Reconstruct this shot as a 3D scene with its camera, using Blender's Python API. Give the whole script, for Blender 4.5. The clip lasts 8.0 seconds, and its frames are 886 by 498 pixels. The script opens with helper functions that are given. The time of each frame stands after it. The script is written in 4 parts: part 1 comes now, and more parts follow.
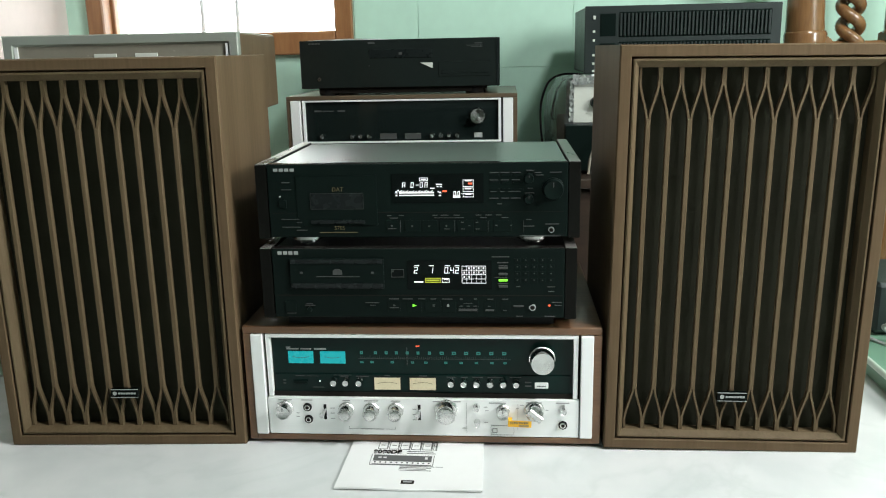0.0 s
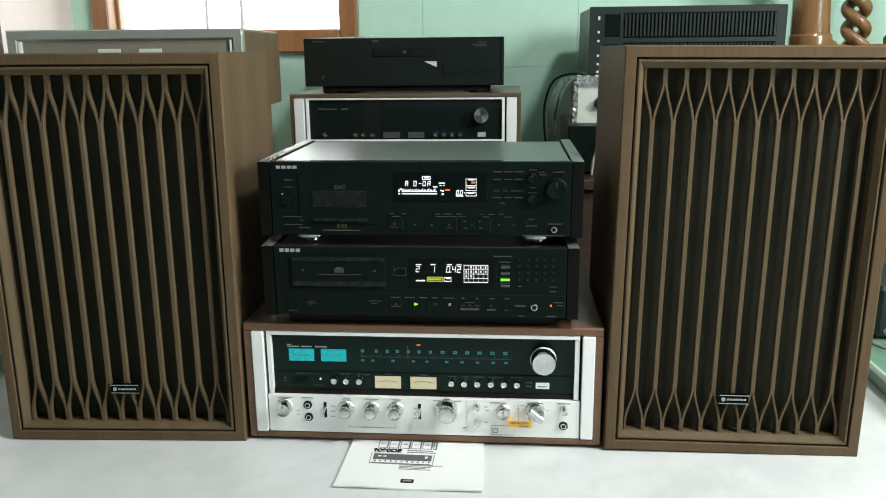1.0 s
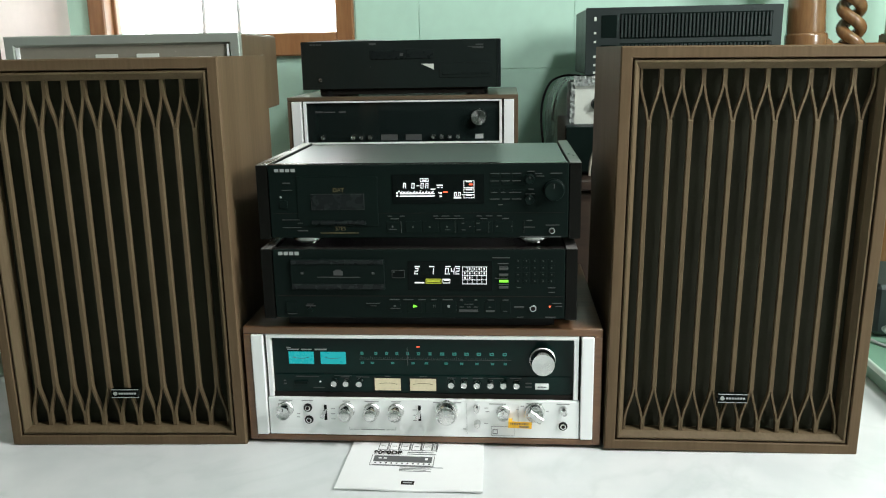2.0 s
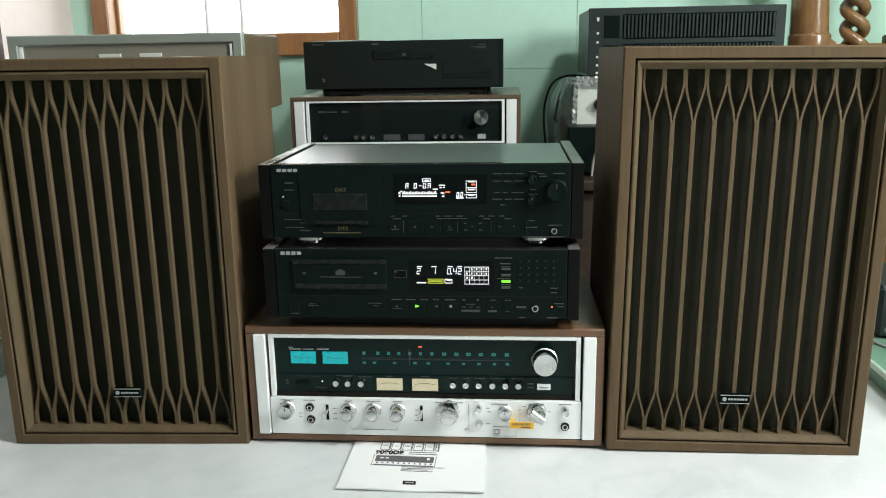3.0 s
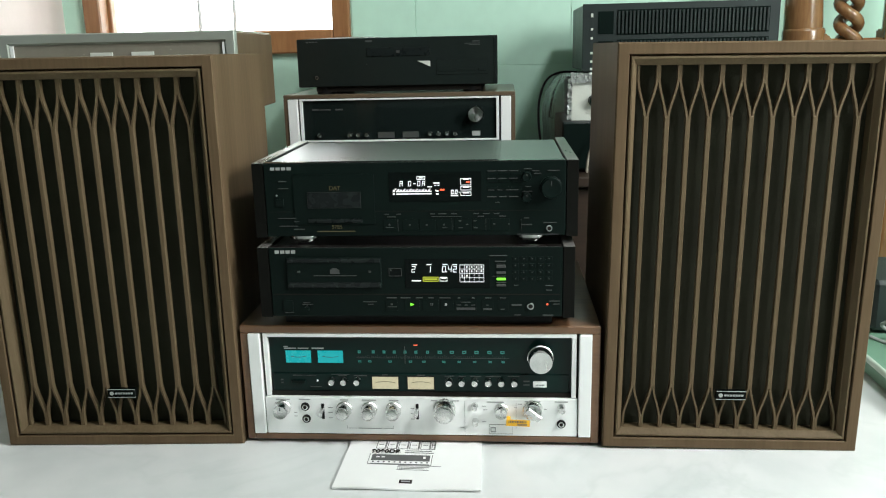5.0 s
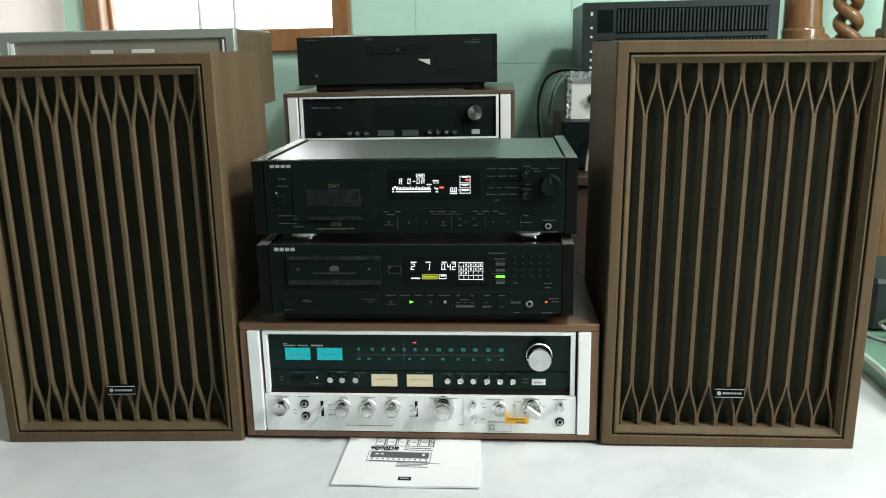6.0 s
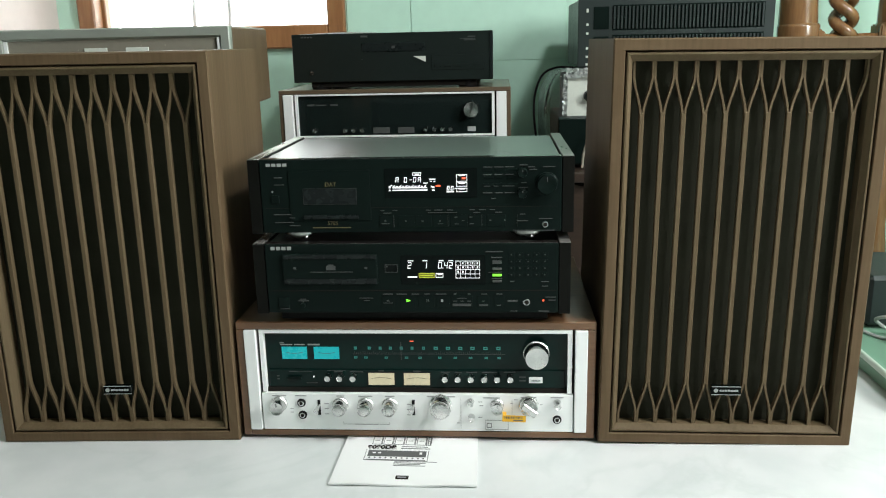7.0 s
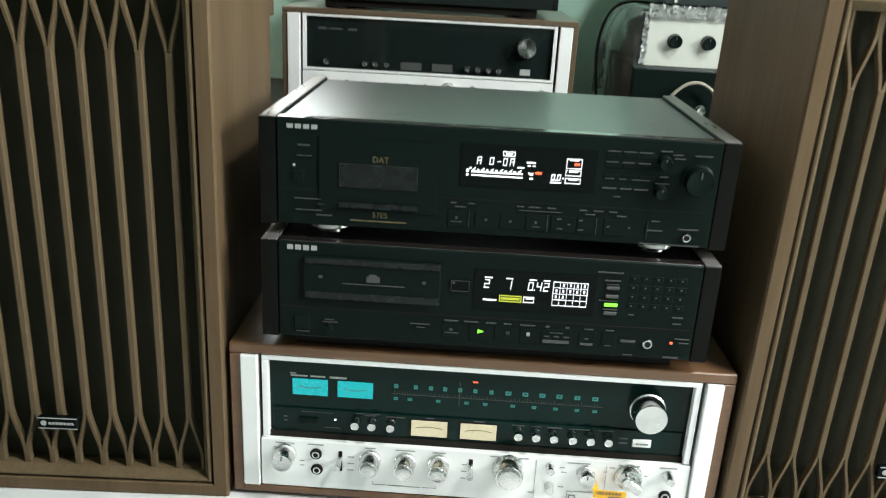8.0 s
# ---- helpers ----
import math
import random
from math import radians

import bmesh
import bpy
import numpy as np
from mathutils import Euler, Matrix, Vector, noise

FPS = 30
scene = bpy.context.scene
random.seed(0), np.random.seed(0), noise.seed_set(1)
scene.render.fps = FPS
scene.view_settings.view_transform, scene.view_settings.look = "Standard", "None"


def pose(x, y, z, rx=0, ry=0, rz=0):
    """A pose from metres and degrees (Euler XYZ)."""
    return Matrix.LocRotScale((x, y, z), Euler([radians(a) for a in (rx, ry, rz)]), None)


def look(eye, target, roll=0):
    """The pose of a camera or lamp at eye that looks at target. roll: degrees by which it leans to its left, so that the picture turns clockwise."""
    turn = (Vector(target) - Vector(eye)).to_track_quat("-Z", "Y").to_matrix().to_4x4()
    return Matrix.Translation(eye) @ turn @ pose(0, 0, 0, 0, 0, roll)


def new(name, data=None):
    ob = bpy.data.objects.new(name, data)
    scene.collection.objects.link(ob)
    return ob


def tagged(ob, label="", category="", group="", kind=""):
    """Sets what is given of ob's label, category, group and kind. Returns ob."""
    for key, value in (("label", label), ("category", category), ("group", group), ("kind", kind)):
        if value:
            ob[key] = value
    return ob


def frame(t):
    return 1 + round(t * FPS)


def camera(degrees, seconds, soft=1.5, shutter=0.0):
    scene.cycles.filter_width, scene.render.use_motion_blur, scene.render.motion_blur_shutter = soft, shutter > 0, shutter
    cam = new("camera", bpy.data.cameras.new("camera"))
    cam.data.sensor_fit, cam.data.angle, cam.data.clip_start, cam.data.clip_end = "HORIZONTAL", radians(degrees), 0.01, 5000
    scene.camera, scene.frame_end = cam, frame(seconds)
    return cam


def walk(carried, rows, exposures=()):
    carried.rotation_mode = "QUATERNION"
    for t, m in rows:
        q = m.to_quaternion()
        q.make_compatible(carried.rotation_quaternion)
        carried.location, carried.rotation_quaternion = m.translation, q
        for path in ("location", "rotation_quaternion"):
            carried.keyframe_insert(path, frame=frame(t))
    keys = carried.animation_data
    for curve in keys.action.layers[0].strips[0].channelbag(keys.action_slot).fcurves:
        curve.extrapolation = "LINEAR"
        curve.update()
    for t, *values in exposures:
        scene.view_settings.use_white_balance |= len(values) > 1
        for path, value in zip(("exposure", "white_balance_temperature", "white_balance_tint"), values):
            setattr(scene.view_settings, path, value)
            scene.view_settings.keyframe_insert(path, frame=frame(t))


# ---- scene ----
cam = camera(57.0, 8.0, soft=1.1, shutter=0.2)
PATH = [
    (0, (0.132, -1.179, 0.609), (-0.022, 0.758, 0.135), -1.2),
    (0.5, (0.132, -1.179, 0.608), (-0.023, 0.758, 0.136), -1.0),
    (1, (0.131, -1.177, 0.607), (-0.027, 0.759, 0.133), -0.6),
    (1.5, (0.132, -1.18, 0.608), (-0.021, 0.758, 0.137), -1.1),
    (3, (0.132, -1.18, 0.608), (-0.029, 0.758, 0.138), -1.0),
    (3.5, (0.133, -1.179, 0.608), (-0.031, 0.755, 0.127), -1.1),
    (4, (0.134, -1.179, 0.608), (-0.023, 0.756, 0.128), -1.4),
    (4.5, (0.133, -1.175, 0.609), (-0.02, 0.762, 0.132), -1.4),
    (6, (0.134, -1.178, 0.607), (-0.016, 0.758, 0.127), -1.2),
    (6.5, (0.133, -1.181, 0.608), (-0.02, 0.755, 0.129), -1.4),
    (7, (0.132, -1.175, 0.611), (-0.007, 0.759, 0.12), -1.3),
    (7.1, (0.129, -1.164, 0.609), (-0.059, 0.765, 0.118), -1.4),
    (7.2, (0.121, -1.143, 0.611), (-0.07, 0.787, 0.121), -1.5),
    (7.3, (0.112, -1.109, 0.627), (-0.073, 0.823, 0.145), -1.3),
    (7.4, (0.092, -1.073, 0.633), (-0.075, 0.864, 0.163), -1.5),
    (7.5, (0.074, -1.025, 0.634), (-0.082, 0.912, 0.16), -1.1),
    (7.7, (0.036, -0.93, 0.629), (-0.087, 0.989, 0.082), 0.1),
    (7.9, (-0.005, -0.842, 0.614), (-0.096, 1.055, -0.01), 2.0),
    (8, (-0.031, -0.799, 0.605), (-0.075, 1.085, -0.064), 3.1),
]
walk(cam, [(t, look(eye, target, roll)) for t, eye, target, roll in PATH], exposures=[(0, 0.13), (7.0, 0.13), (7.4, 0.25), (8.0, 0.46)])

# ---- light ----
world = bpy.data.worlds.new("world")
scene.world = world
world.use_nodes = True
_nt = world.node_tree
_sky = _nt.nodes.new("ShaderNodeTexSky")
_sky.sky_type, _sky.sun_disc = "NISHITA", False
_sky.sun_elevation, _sky.sun_rotation = radians(48), radians(200)
_nt.links.new(_sky.outputs["Color"], _nt.nodes["Background"].inputs["Color"])
_nt.nodes["Background"].inputs["Strength"].default_value = 0.12


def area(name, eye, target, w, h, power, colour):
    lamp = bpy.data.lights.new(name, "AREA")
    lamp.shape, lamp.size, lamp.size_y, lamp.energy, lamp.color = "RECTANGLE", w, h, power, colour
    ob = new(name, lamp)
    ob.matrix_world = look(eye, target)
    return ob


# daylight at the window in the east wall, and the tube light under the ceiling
area("side_window_daylight", (2.04, -0.80, 1.45), (-0.6, -0.65, 0.70), 0.62, 0.92, 63, (0.98, 1.0, 0.985))
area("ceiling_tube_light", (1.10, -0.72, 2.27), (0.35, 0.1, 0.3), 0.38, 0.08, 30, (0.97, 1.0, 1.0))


# ---- materials ----
def material(name, colour=(0.5, 0.5, 0.5), rough=0.5, metal=0.0, vary=0.12, scale=30.0, bump=0.0, stretch=(1, 1, 1),
             rough_vary=0.1, coat=0.0, fine=None, emit=None, power=0.0, spec=0.5):
    """A surface with two scales of noise in its colour, gloss and relief."""
    m = bpy.data.materials.new(name)
    m.use_nodes = True
    nt = m.node_tree
    b = nt.nodes["Principled BSDF"]
    b.inputs["Metallic"].default_value = metal
    b.inputs["Coat Weight"].default_value = coat
    b.inputs["Coat Roughness"].default_value = 0.12
    b.inputs["Specular IOR Level"].default_value = spec
    if emit:
        b.inputs["Emission Color"].default_value = (*emit, 1)
        b.inputs["Emission Strength"].default_value = power
    co = nt.nodes.new("ShaderNodeTexCoord")
    mp = nt.nodes.new("ShaderNodeMapping")
    mp.inputs["Scale"].default_value = stretch
    nt.links.new(co.outputs["Object"], mp.inputs["Vector"])
    big, small = nt.nodes.new("ShaderNodeTexNoise"), nt.nodes.new("ShaderNodeTexNoise")
    big.inputs["Scale"].default_value, big.inputs["Detail"].default_value = scale * 0.2, 3
    small.inputs["Scale"].default_value, small.inputs["Detail"].default_value = fine or scale * 4, 5
    nt.links.new(co.outputs["Object"], big.inputs["Vector"])
    nt.links.new(mp.outputs["Vector"], small.inputs["Vector"])
    mix = nt.nodes.new("ShaderNodeMix")
    mix.data_type = "FLOAT"
    mix.inputs[0].default_value = 0.5
    nt.links.new(big.outputs["Fac"], mix.inputs[2])
    nt.links.new(small.outputs["Fac"], mix.inputs[3])
    ramp = nt.nodes.new("ShaderNodeValToRGB")
    ramp.color_ramp.elements[0].position, ramp.color_ramp.elements[1].position = 0.3, 0.7
    ramp.color_ramp.elements[0].color = (*(c * (1 - vary) for c in colour), 1)
    ramp.color_ramp.elements[1].color = (*(min(c * (1 + vary), 1) for c in colour), 1)
    nt.links.new(mix.outputs[0], ramp.inputs["Fac"])
    nt.links.new(ramp.outputs["Color"], b.inputs["Base Color"])
    rr = nt.nodes.new("ShaderNodeMapRange")
    rr.inputs["From Min"].default_value, rr.inputs["From Max"].default_value = 0.3, 0.7
    rr.inputs["To Min"].default_value, rr.inputs["To Max"].default_value = max(rough - rough_vary, 0.02), min(rough + rough_vary, 1)
    nt.links.new(mix.outputs[0], rr.inputs["Value"])
    nt.links.new(rr.outputs["Result"], b.inputs["Roughness"])
    if bump:
        bp = nt.nodes.new("ShaderNodeBump")
        bp.inputs["Strength"].default_value, bp.inputs["Distance"].default_value = bump, 0.002
        nt.links.new(small.outputs["Fac"], bp.inputs["Height"])
        nt.links.new(bp.outputs["Normal"], b.inputs["Normal"])
    return m


def wood(name, dark, light, stretch, rough=0.5, scale=14.0, coat=0.0, bump=0.15):
    """Veneer with long grain, along the axis whose stretch is small."""
    m = bpy.data.materials.new(name)
    m.use_nodes = True
    nt = m.node_tree
    b = nt.nodes["Principled BSDF"]
    co, mp = nt.nodes.new("ShaderNodeTexCoord"), nt.nodes.new("ShaderNodeMapping")
    mp.inputs["Scale"].default_value = stretch
    nt.links.new(co.outputs["Object"], mp.inputs["Vector"])
    a, c = nt.nodes.new("ShaderNodeTexNoise"), nt.nodes.new("ShaderNodeTexNoise")
    a.inputs["Scale"].default_value, a.inputs["Detail"].default_value, a.inputs["Distortion"].default_value = scale, 6, 0.6
    c.inputs["Scale"].default_value, c.inputs["Detail"].default_value = scale * 9, 4
    nt.links.new(mp.outputs["Vector"], a.inputs["Vector"])
    nt.links.new(mp.outputs["Vector"], c.inputs["Vector"])
    mix = nt.nodes.new("ShaderNodeMix")
    mix.data_type = "FLOAT"
    mix.inputs[0].default_value = 0.45
    nt.links.new(a.outputs["Fac"], mix.inputs[2])
    nt.links.new(c.outputs["Fac"], mix.inputs[3])
    ramp = nt.nodes.new("ShaderNodeValToRGB")
    ramp.color_ramp.elements[0].position, ramp.color_ramp.elements[1].position = 0.33, 0.68
    ramp.color_ramp.elements[0].color, ramp.color_ramp.elements[1].color = (*dark, 1), (*light, 1)
    nt.links.new(mix.outputs[0], ramp.inputs["Fac"])
    nt.links.new(ramp.outputs["Color"], b.inputs["Base Color"])
    b.inputs["Roughness"].default_value = rough
    b.inputs["Coat Weight"].default_value = coat
    b.inputs["Coat Roughness"].default_value = 0.15
    bp = nt.nodes.new("ShaderNodeBump")
    bp.inputs["Strength"].default_value, bp.inputs["Distance"].default_value = bump, 0.001
    nt.links.new(mix.outputs[0], bp.inputs["Height"])
    nt.links.new(bp.outputs["Normal"], b.inputs["Normal"])
    return m


def glass(name, colour, rough=0.03, ior=1.45, bump=0.0, scale=30):
    m = bpy.data.materials.new(name)
    m.use_nodes = True
    nt = m.node_tree
    b = nt.nodes["Principled BSDF"]
    b.inputs["Base Color"].default_value = (*colour, 1)
    b.inputs["Roughness"].default_value, b.inputs["IOR"].default_value = rough, ior
    b.inputs["Transmission Weight"].default_value = 1.0
    if bump:
        n, bp, co = nt.nodes.new("ShaderNodeTexNoise"), nt.nodes.new("ShaderNodeBump"), nt.nodes.new("ShaderNodeTexCoord")
        n.inputs["Scale"].default_value, n.inputs["Detail"].default_value = scale, 3
        bp.inputs["Strength"].default_value, bp.inputs["Distance"].default_value = bump, 0.01
        nt.links.new(co.outputs["Object"], n.inputs["Vector"])
        nt.links.new(n.outputs["Fac"], bp.inputs["Height"])
        nt.links.new(bp.outputs["Normal"], b.inputs["Normal"])
    return m


def film(name):
    """Thin clear plastic: see-through, with glossy wrinkles."""
    m = bpy.data.materials.new(name)
    m.use_nodes = True
    nt = m.node_tree
    nt.nodes.remove(nt.nodes["Principled BSDF"])
    clear, gloss, mix = nt.nodes.new("ShaderNodeBsdfTransparent"), nt.nodes.new("ShaderNodeBsdfGlossy"), nt.nodes.new("ShaderNodeMixShader")
    clear.inputs["Color"].default_value = (0.93, 0.96, 0.94, 1)
    gloss.inputs["Roughness"].default_value = 0.2
    fr, n, bp, co = nt.nodes.new("ShaderNodeFresnel"), nt.nodes.new("ShaderNodeTexNoise"), nt.nodes.new("ShaderNodeBump"), nt.nodes.new("ShaderNodeTexCoord")
    fr.inputs["IOR"].default_value = 1.95
    n.inputs["Scale"].default_value, n.inputs["Detail"].default_value, n.inputs["Distortion"].default_value = 13, 3, 0.7
    bp.inputs["Strength"].default_value, bp.inputs["Distance"].default_value = 0.7, 0.016
    nt.links.new(co.outputs["Object"], n.inputs["Vector"])
    nt.links.new(n.outputs["Fac"], bp.inputs["Height"])
    nt.links.new(bp.outputs["Normal"], gloss.inputs["Normal"])
    nt.links.new(bp.outputs["Normal"], fr.inputs["Normal"])
    nt.links.new(fr.outputs["Fac"], mix.inputs["Fac"])
    haze, milk = nt.nodes.new("ShaderNodeBsdfDiffuse"), nt.nodes.new("ShaderNodeMixShader")
    haze.inputs["Color"].default_value = (0.8, 0.83, 0.81, 1)
    milk.inputs["Fac"].default_value = 0.07
    nt.links.new(clear.outputs["BSDF"], milk.inputs[1])
    nt.links.new(haze.outputs["BSDF"], milk.inputs[2])
    nt.links.new(milk.outputs["Shader"], mix.inputs[1])
    nt.links.new(gloss.outputs["BSDF"], mix.inputs[2])
    nt.links.new(mix.outputs["Shader"], nt.nodes["Material Output"].inputs["Surface"])
    return m


def marble(name):
    m = bpy.data.materials.new(name)
    m.use_nodes = True
    nt = m.node_tree
    b = nt.nodes["Principled BSDF"]
    co = nt.nodes.new("ShaderNodeTexCoord")
    warp, vein, cloud = (nt.nodes.new("ShaderNodeTexNoise") for _ in range(3))
    warp.inputs["Scale"].default_value, warp.inputs["Detail"].default_value = 3.0, 4
    vein.inputs["Scale"].default_value, vein.inputs["Detail"].default_value, vein.inputs["Distortion"].default_value = 2.6, 8, 1.6
    cloud.inputs["Scale"].default_value, cloud.inputs["Detail"].default_value = 9.0, 5
    for n in (warp, vein, cloud):
        nt.links.new(co.outputs["Object"], n.inputs["Vector"])
    r1 = nt.nodes.new("ShaderNodeValToRGB")
    e = r1.color_ramp.elements
    e[0].position, e[0].color = 0.46, (1, 1, 1, 1)
    e[1].position, e[1].color = 0.54, (1, 1, 1, 1)
    mid = e.new(0.5)
    mid.color = (0.90, 0.92, 0.91, 1)
    nt.links.new(vein.outputs["Fac"], r1.inputs["Fac"])
    r2 = nt.nodes.new("ShaderNodeValToRGB")
    r2.color_ramp.elements[0].position, r2.color_ramp.elements[1].position = 0.35, 0.65
    r2.color_ramp.elements[0].color, r2.color_ramp.elements[1].color = (0.63, 0.655, 0.65, 1), (0.71, 0.72, 0.715, 1)
    nt.links.new(cloud.outputs["Fac"], r2.inputs["Fac"])
    mx = nt.nodes.new("ShaderNodeMix")
    mx.data_type, mx.blend_type = "RGBA", "MULTIPLY"
    nt.links.new(warp.outputs["Fac"], mx.inputs[0])
    nt.links.new(r2.outputs["Color"], mx.inputs[6])
    nt.links.new(r1.outputs["Color"], mx.inputs[7])
    nt.links.new(mx.outputs[2], b.inputs["Base Color"])
    b.inputs["Roughness"].default_value = 0.22
    return m


M_MARBLE = marble("polished white marble")
M_WALL = material("mint wall paint", (0.50, 0.74, 0.61), 0.45, vary=0.05, scale=8, bump=0.06)
M_PINK = material("pale pink wall paint", (0.72, 0.61, 0.58), 0.55, vary=0.05, scale=8, bump=0.06)
# tone of the unseen ceiling, set dark so that it bounces little light
M_CEIL = material("low-bounce ceiling", (0.28, 0.33, 0.29), 0.7, vary=0.04, scale=6)
# for walls out of view, dark to hold back bounced light
M_DULL = material("low-bounce wall", (0.20, 0.24, 0.21), 0.6, vary=0.06, scale=8, bump=0.06)
M_TRIM = wood("orange brown window wood", (0.20, 0.085, 0.03), (0.36, 0.17, 0.07), (1, 1, 0.12), 0.4, coat=0.2)
M_SPK = wood("brown walnut veneer", (0.090, 0.059, 0.032), (0.137, 0.093, 0.054), (1, 1, 0.06), 0.5, 22)
M_SPK.node_tree.nodes["Principled BSDF"].inputs["Specular IOR Level"].default_value = 0.12
M_BAR = wood("brown grille wood", (0.086, 0.060, 0.031), (0.133, 0.096, 0.055), (1, 1, 0.08), 0.6, 30)
M_BAR.node_tree.nodes["Principled BSDF"].inputs["Specular IOR Level"].default_value = 0.2
M_CASE = wood("reddish walnut veneer", (0.115, 0.055, 0.026), (0.185, 0.098, 0.050), (0.06, 1, 1), 0.34, 20, coat=0.5)
M_CASE.node_tree.nodes["Principled BSDF"].inputs["Specular IOR Level"].default_value = 0.3
M_CASE_MUTED = wood("muted walnut veneer", (0.075, 0.050, 0.030), (0.125, 0.088, 0.054), (0.06, 1, 1), 0.34, 20, coat=0.5)
M_CLOTH = material("dark brown grille cloth", (0.027, 0.027, 0.018), 0.95, vary=0.3, scale=60, fine=900, bump=0.4, spec=0.1)
M_GAP = material("shadow gap black", (0.010, 0.008, 0.006), 0.8, vary=0.2, spec=0.2)
M_ALU = material("brushed aluminium", (0.88, 0.89, 0.88), 0.38, 0.15, vary=0.03, scale=10, stretch=(0.3, 1, 40), rough_vary=0.05)
M_ALUD = material("turned aluminium", (0.70, 0.70, 0.69), 0.27, 1.0, vary=0.012, scale=40, rough_vary=0.02)
_tan = M_ALUD.node_tree.nodes.new("ShaderNodeTangent")
_tan.direction_type, _tan.axis = "RADIAL", "Y"
M_ALUD.node_tree.links.new(_tan.outputs["Tangent"], M_ALUD.node_tree.nodes["Principled BSDF"].inputs["Tangent"])
M_ALUD.node_tree.nodes["Principled BSDF"].inputs["Anisotropic"].default_value = 0.85
M_CAP = material("pale satin edge", (0.30, 0.285, 0.27), 0.30, 0.6, vary=0.08, scale=20, stretch=(1, 0.1, 1), rough_vary=0.06)
M_FOOT = material("turned silver foot", (0.38, 0.38, 0.37), 0.2, 1.0, vary=0.02, scale=20, rough_vary=0.03)
M_BLACK = material("satin black panel", (0.0052, 0.0098, 0.0084), 0.30, vary=0.06, scale=30, rough_vary=0.02, spec=0.05)
M_SIDE = material("satin black side board", (0.0062, 0.0064, 0.0054), 0.32, vary=0.2, scale=20, spec=0.06, rough_vary=0.04)
M_LACQ = material("clear lacquer on black", (0.016, 0.013, 0.012), 0.16, vary=0.1, scale=20, spec=0.9, rough_vary=0.03, coat=1.0)
M_TOP = material("satin grey black sheet", (0.24, 0.245, 0.245), 0.30, 1.0, vary=0.06, scale=20, fine=700, rough_vary=0.04)
M_GLOSS = material("gloss black window", (0.0036, 0.0058, 0.0052), 0.08, vary=0.1, rough_vary=0.02, spec=0.06)
M_GLASS = material("dark dial glass", (0.0022, 0.0135, 0.0112), 0.07, vary=0.2, scale=12, rough_vary=0.02, spec=0.18)
# lighter, glossier black: reflected room light is put into colour and gloss
M_BACKP = material("black panel with room sheen", (0.0085, 0.0125, 0.0115), 0.22, vary=0.12, scale=20, rough_vary=0.04, spec=0.35)
M_GREYG = material("unlit grey dial glass", (0.008, 0.0130, 0.0120), 0.09, vary=0.2, scale=12, rough_vary=0.02, spec=0.5)
M_SMOKE = material("charcoal recess", (0.007, 0.010, 0.010), 0.3, vary=0.2, scale=20, spec=0.25)
M_LEG = material("silver grey print", (0.34, 0.35, 0.34), 0.5, vary=0.1)
M_DIM = material("dim grey print", (0.055, 0.058, 0.056), 0.5, vary=0.15)
M_GOLD = material("gold print", (0.15, 0.12, 0.055), 0.4, 0.3, vary=0.1)
M_FAINT = material("faint grey print", (0.030, 0.033, 0.031), 0.5, vary=0.15)
M_FINE = material("fine grey print", (0.30, 0.30, 0.30), 0.6, vary=0.15)
M_INK = material("dark grey print", (0.10, 0.10, 0.10), 0.6, vary=0.15)
M_WHITE = material("white display light", (0.8, 0.8, 0.8), 0.4, emit=(0.94, 0.97, 1.0), power=0.75)
M_RED = material("red display light", (0.5, 0.05, 0.02), 0.4, emit=(1.0, 0.13, 0.05), power=1.3)
M_GREEN = material("green key light", (0.1, 0.4, 0.05), 0.4, emit=(0.25, 1.0, 0.03), power=0.9)
M_YELL = material("yellow green display", (0.3, 0.3, 0.02), 0.4, emit=(0.46, 0.55, 0.05), power=0.55)
M_CYAN = material("lit cyan meter", (0.004, 0.10, 0.11), 0.3, vary=0.06, scale=60, emit=(0.0, 0.40, 0.43), power=0.72)
M_TEAL = material("teal scale light", (0.02, 0.16, 0.14), 0.4, emit=(0.06, 0.42, 0.36), power=0.14)
M_CREAM = material("lit cream meter", (0.50, 0.46, 0.33), 0.35, vary=0.14, scale=60, emit=(0.9, 0.76, 0.44), power=0.2)
M_PAPER = material("white paper", (0.83, 0.83, 0.82), 0.6, vary=0.02, scale=12)
M_STICK = material("orange yellow sticker", (0.85, 0.45, 0.02), 0.5, vary=0.05)
M_RUB = material("black rubber", (0.006, 0.006, 0.006), 0.7, vary=0.2, spec=0.2)
M_AMP = material("black textured metal", (0.018, 0.026, 0.025), 0.42, 0.2, vary=0.15, fine=900, bump=0.1)
M_DEV = material("champagne grey metal", (0.42, 0.445, 0.40), 0.35, 0.5, vary=0.06, stretch=(0.3, 1, 30))
M_DEVP = material("bronze glass panel", (0.25, 0.23, 0.185), 0.22, 0.1, vary=0.06)
M_IVORY = material("ivory face", (0.62, 0.64, 0.58), 0.45, vary=0.04)
M_CARVE = wood("varnished carved teak", (0.15, 0.070, 0.026), (0.28, 0.145, 0.06), (1, 1, 0.15), 0.25, 16, coat=0.7)
M_GRNP = material("green painted plinth", (0.16, 0.30, 0.21), 0.35, vary=0.12, scale=14)
M_PALE = material("pale edge paint", (0.55, 0.65, 0.56), 0.4, vary=0.08)
M_WIRE = material("beige cable", (0.33, 0.30, 0.24), 0.5, vary=0.06)
M_WRAP = film("crumpled clear film")
M_FOLD = material("gathered clear film", (0.46, 0.49, 0.47), 0.13, vary=0.35, scale=90, fine=160, bump=0.5, spec=0.9)
M_PANE = glass("window glass", (1, 1, 1), 0.0, 1.45)
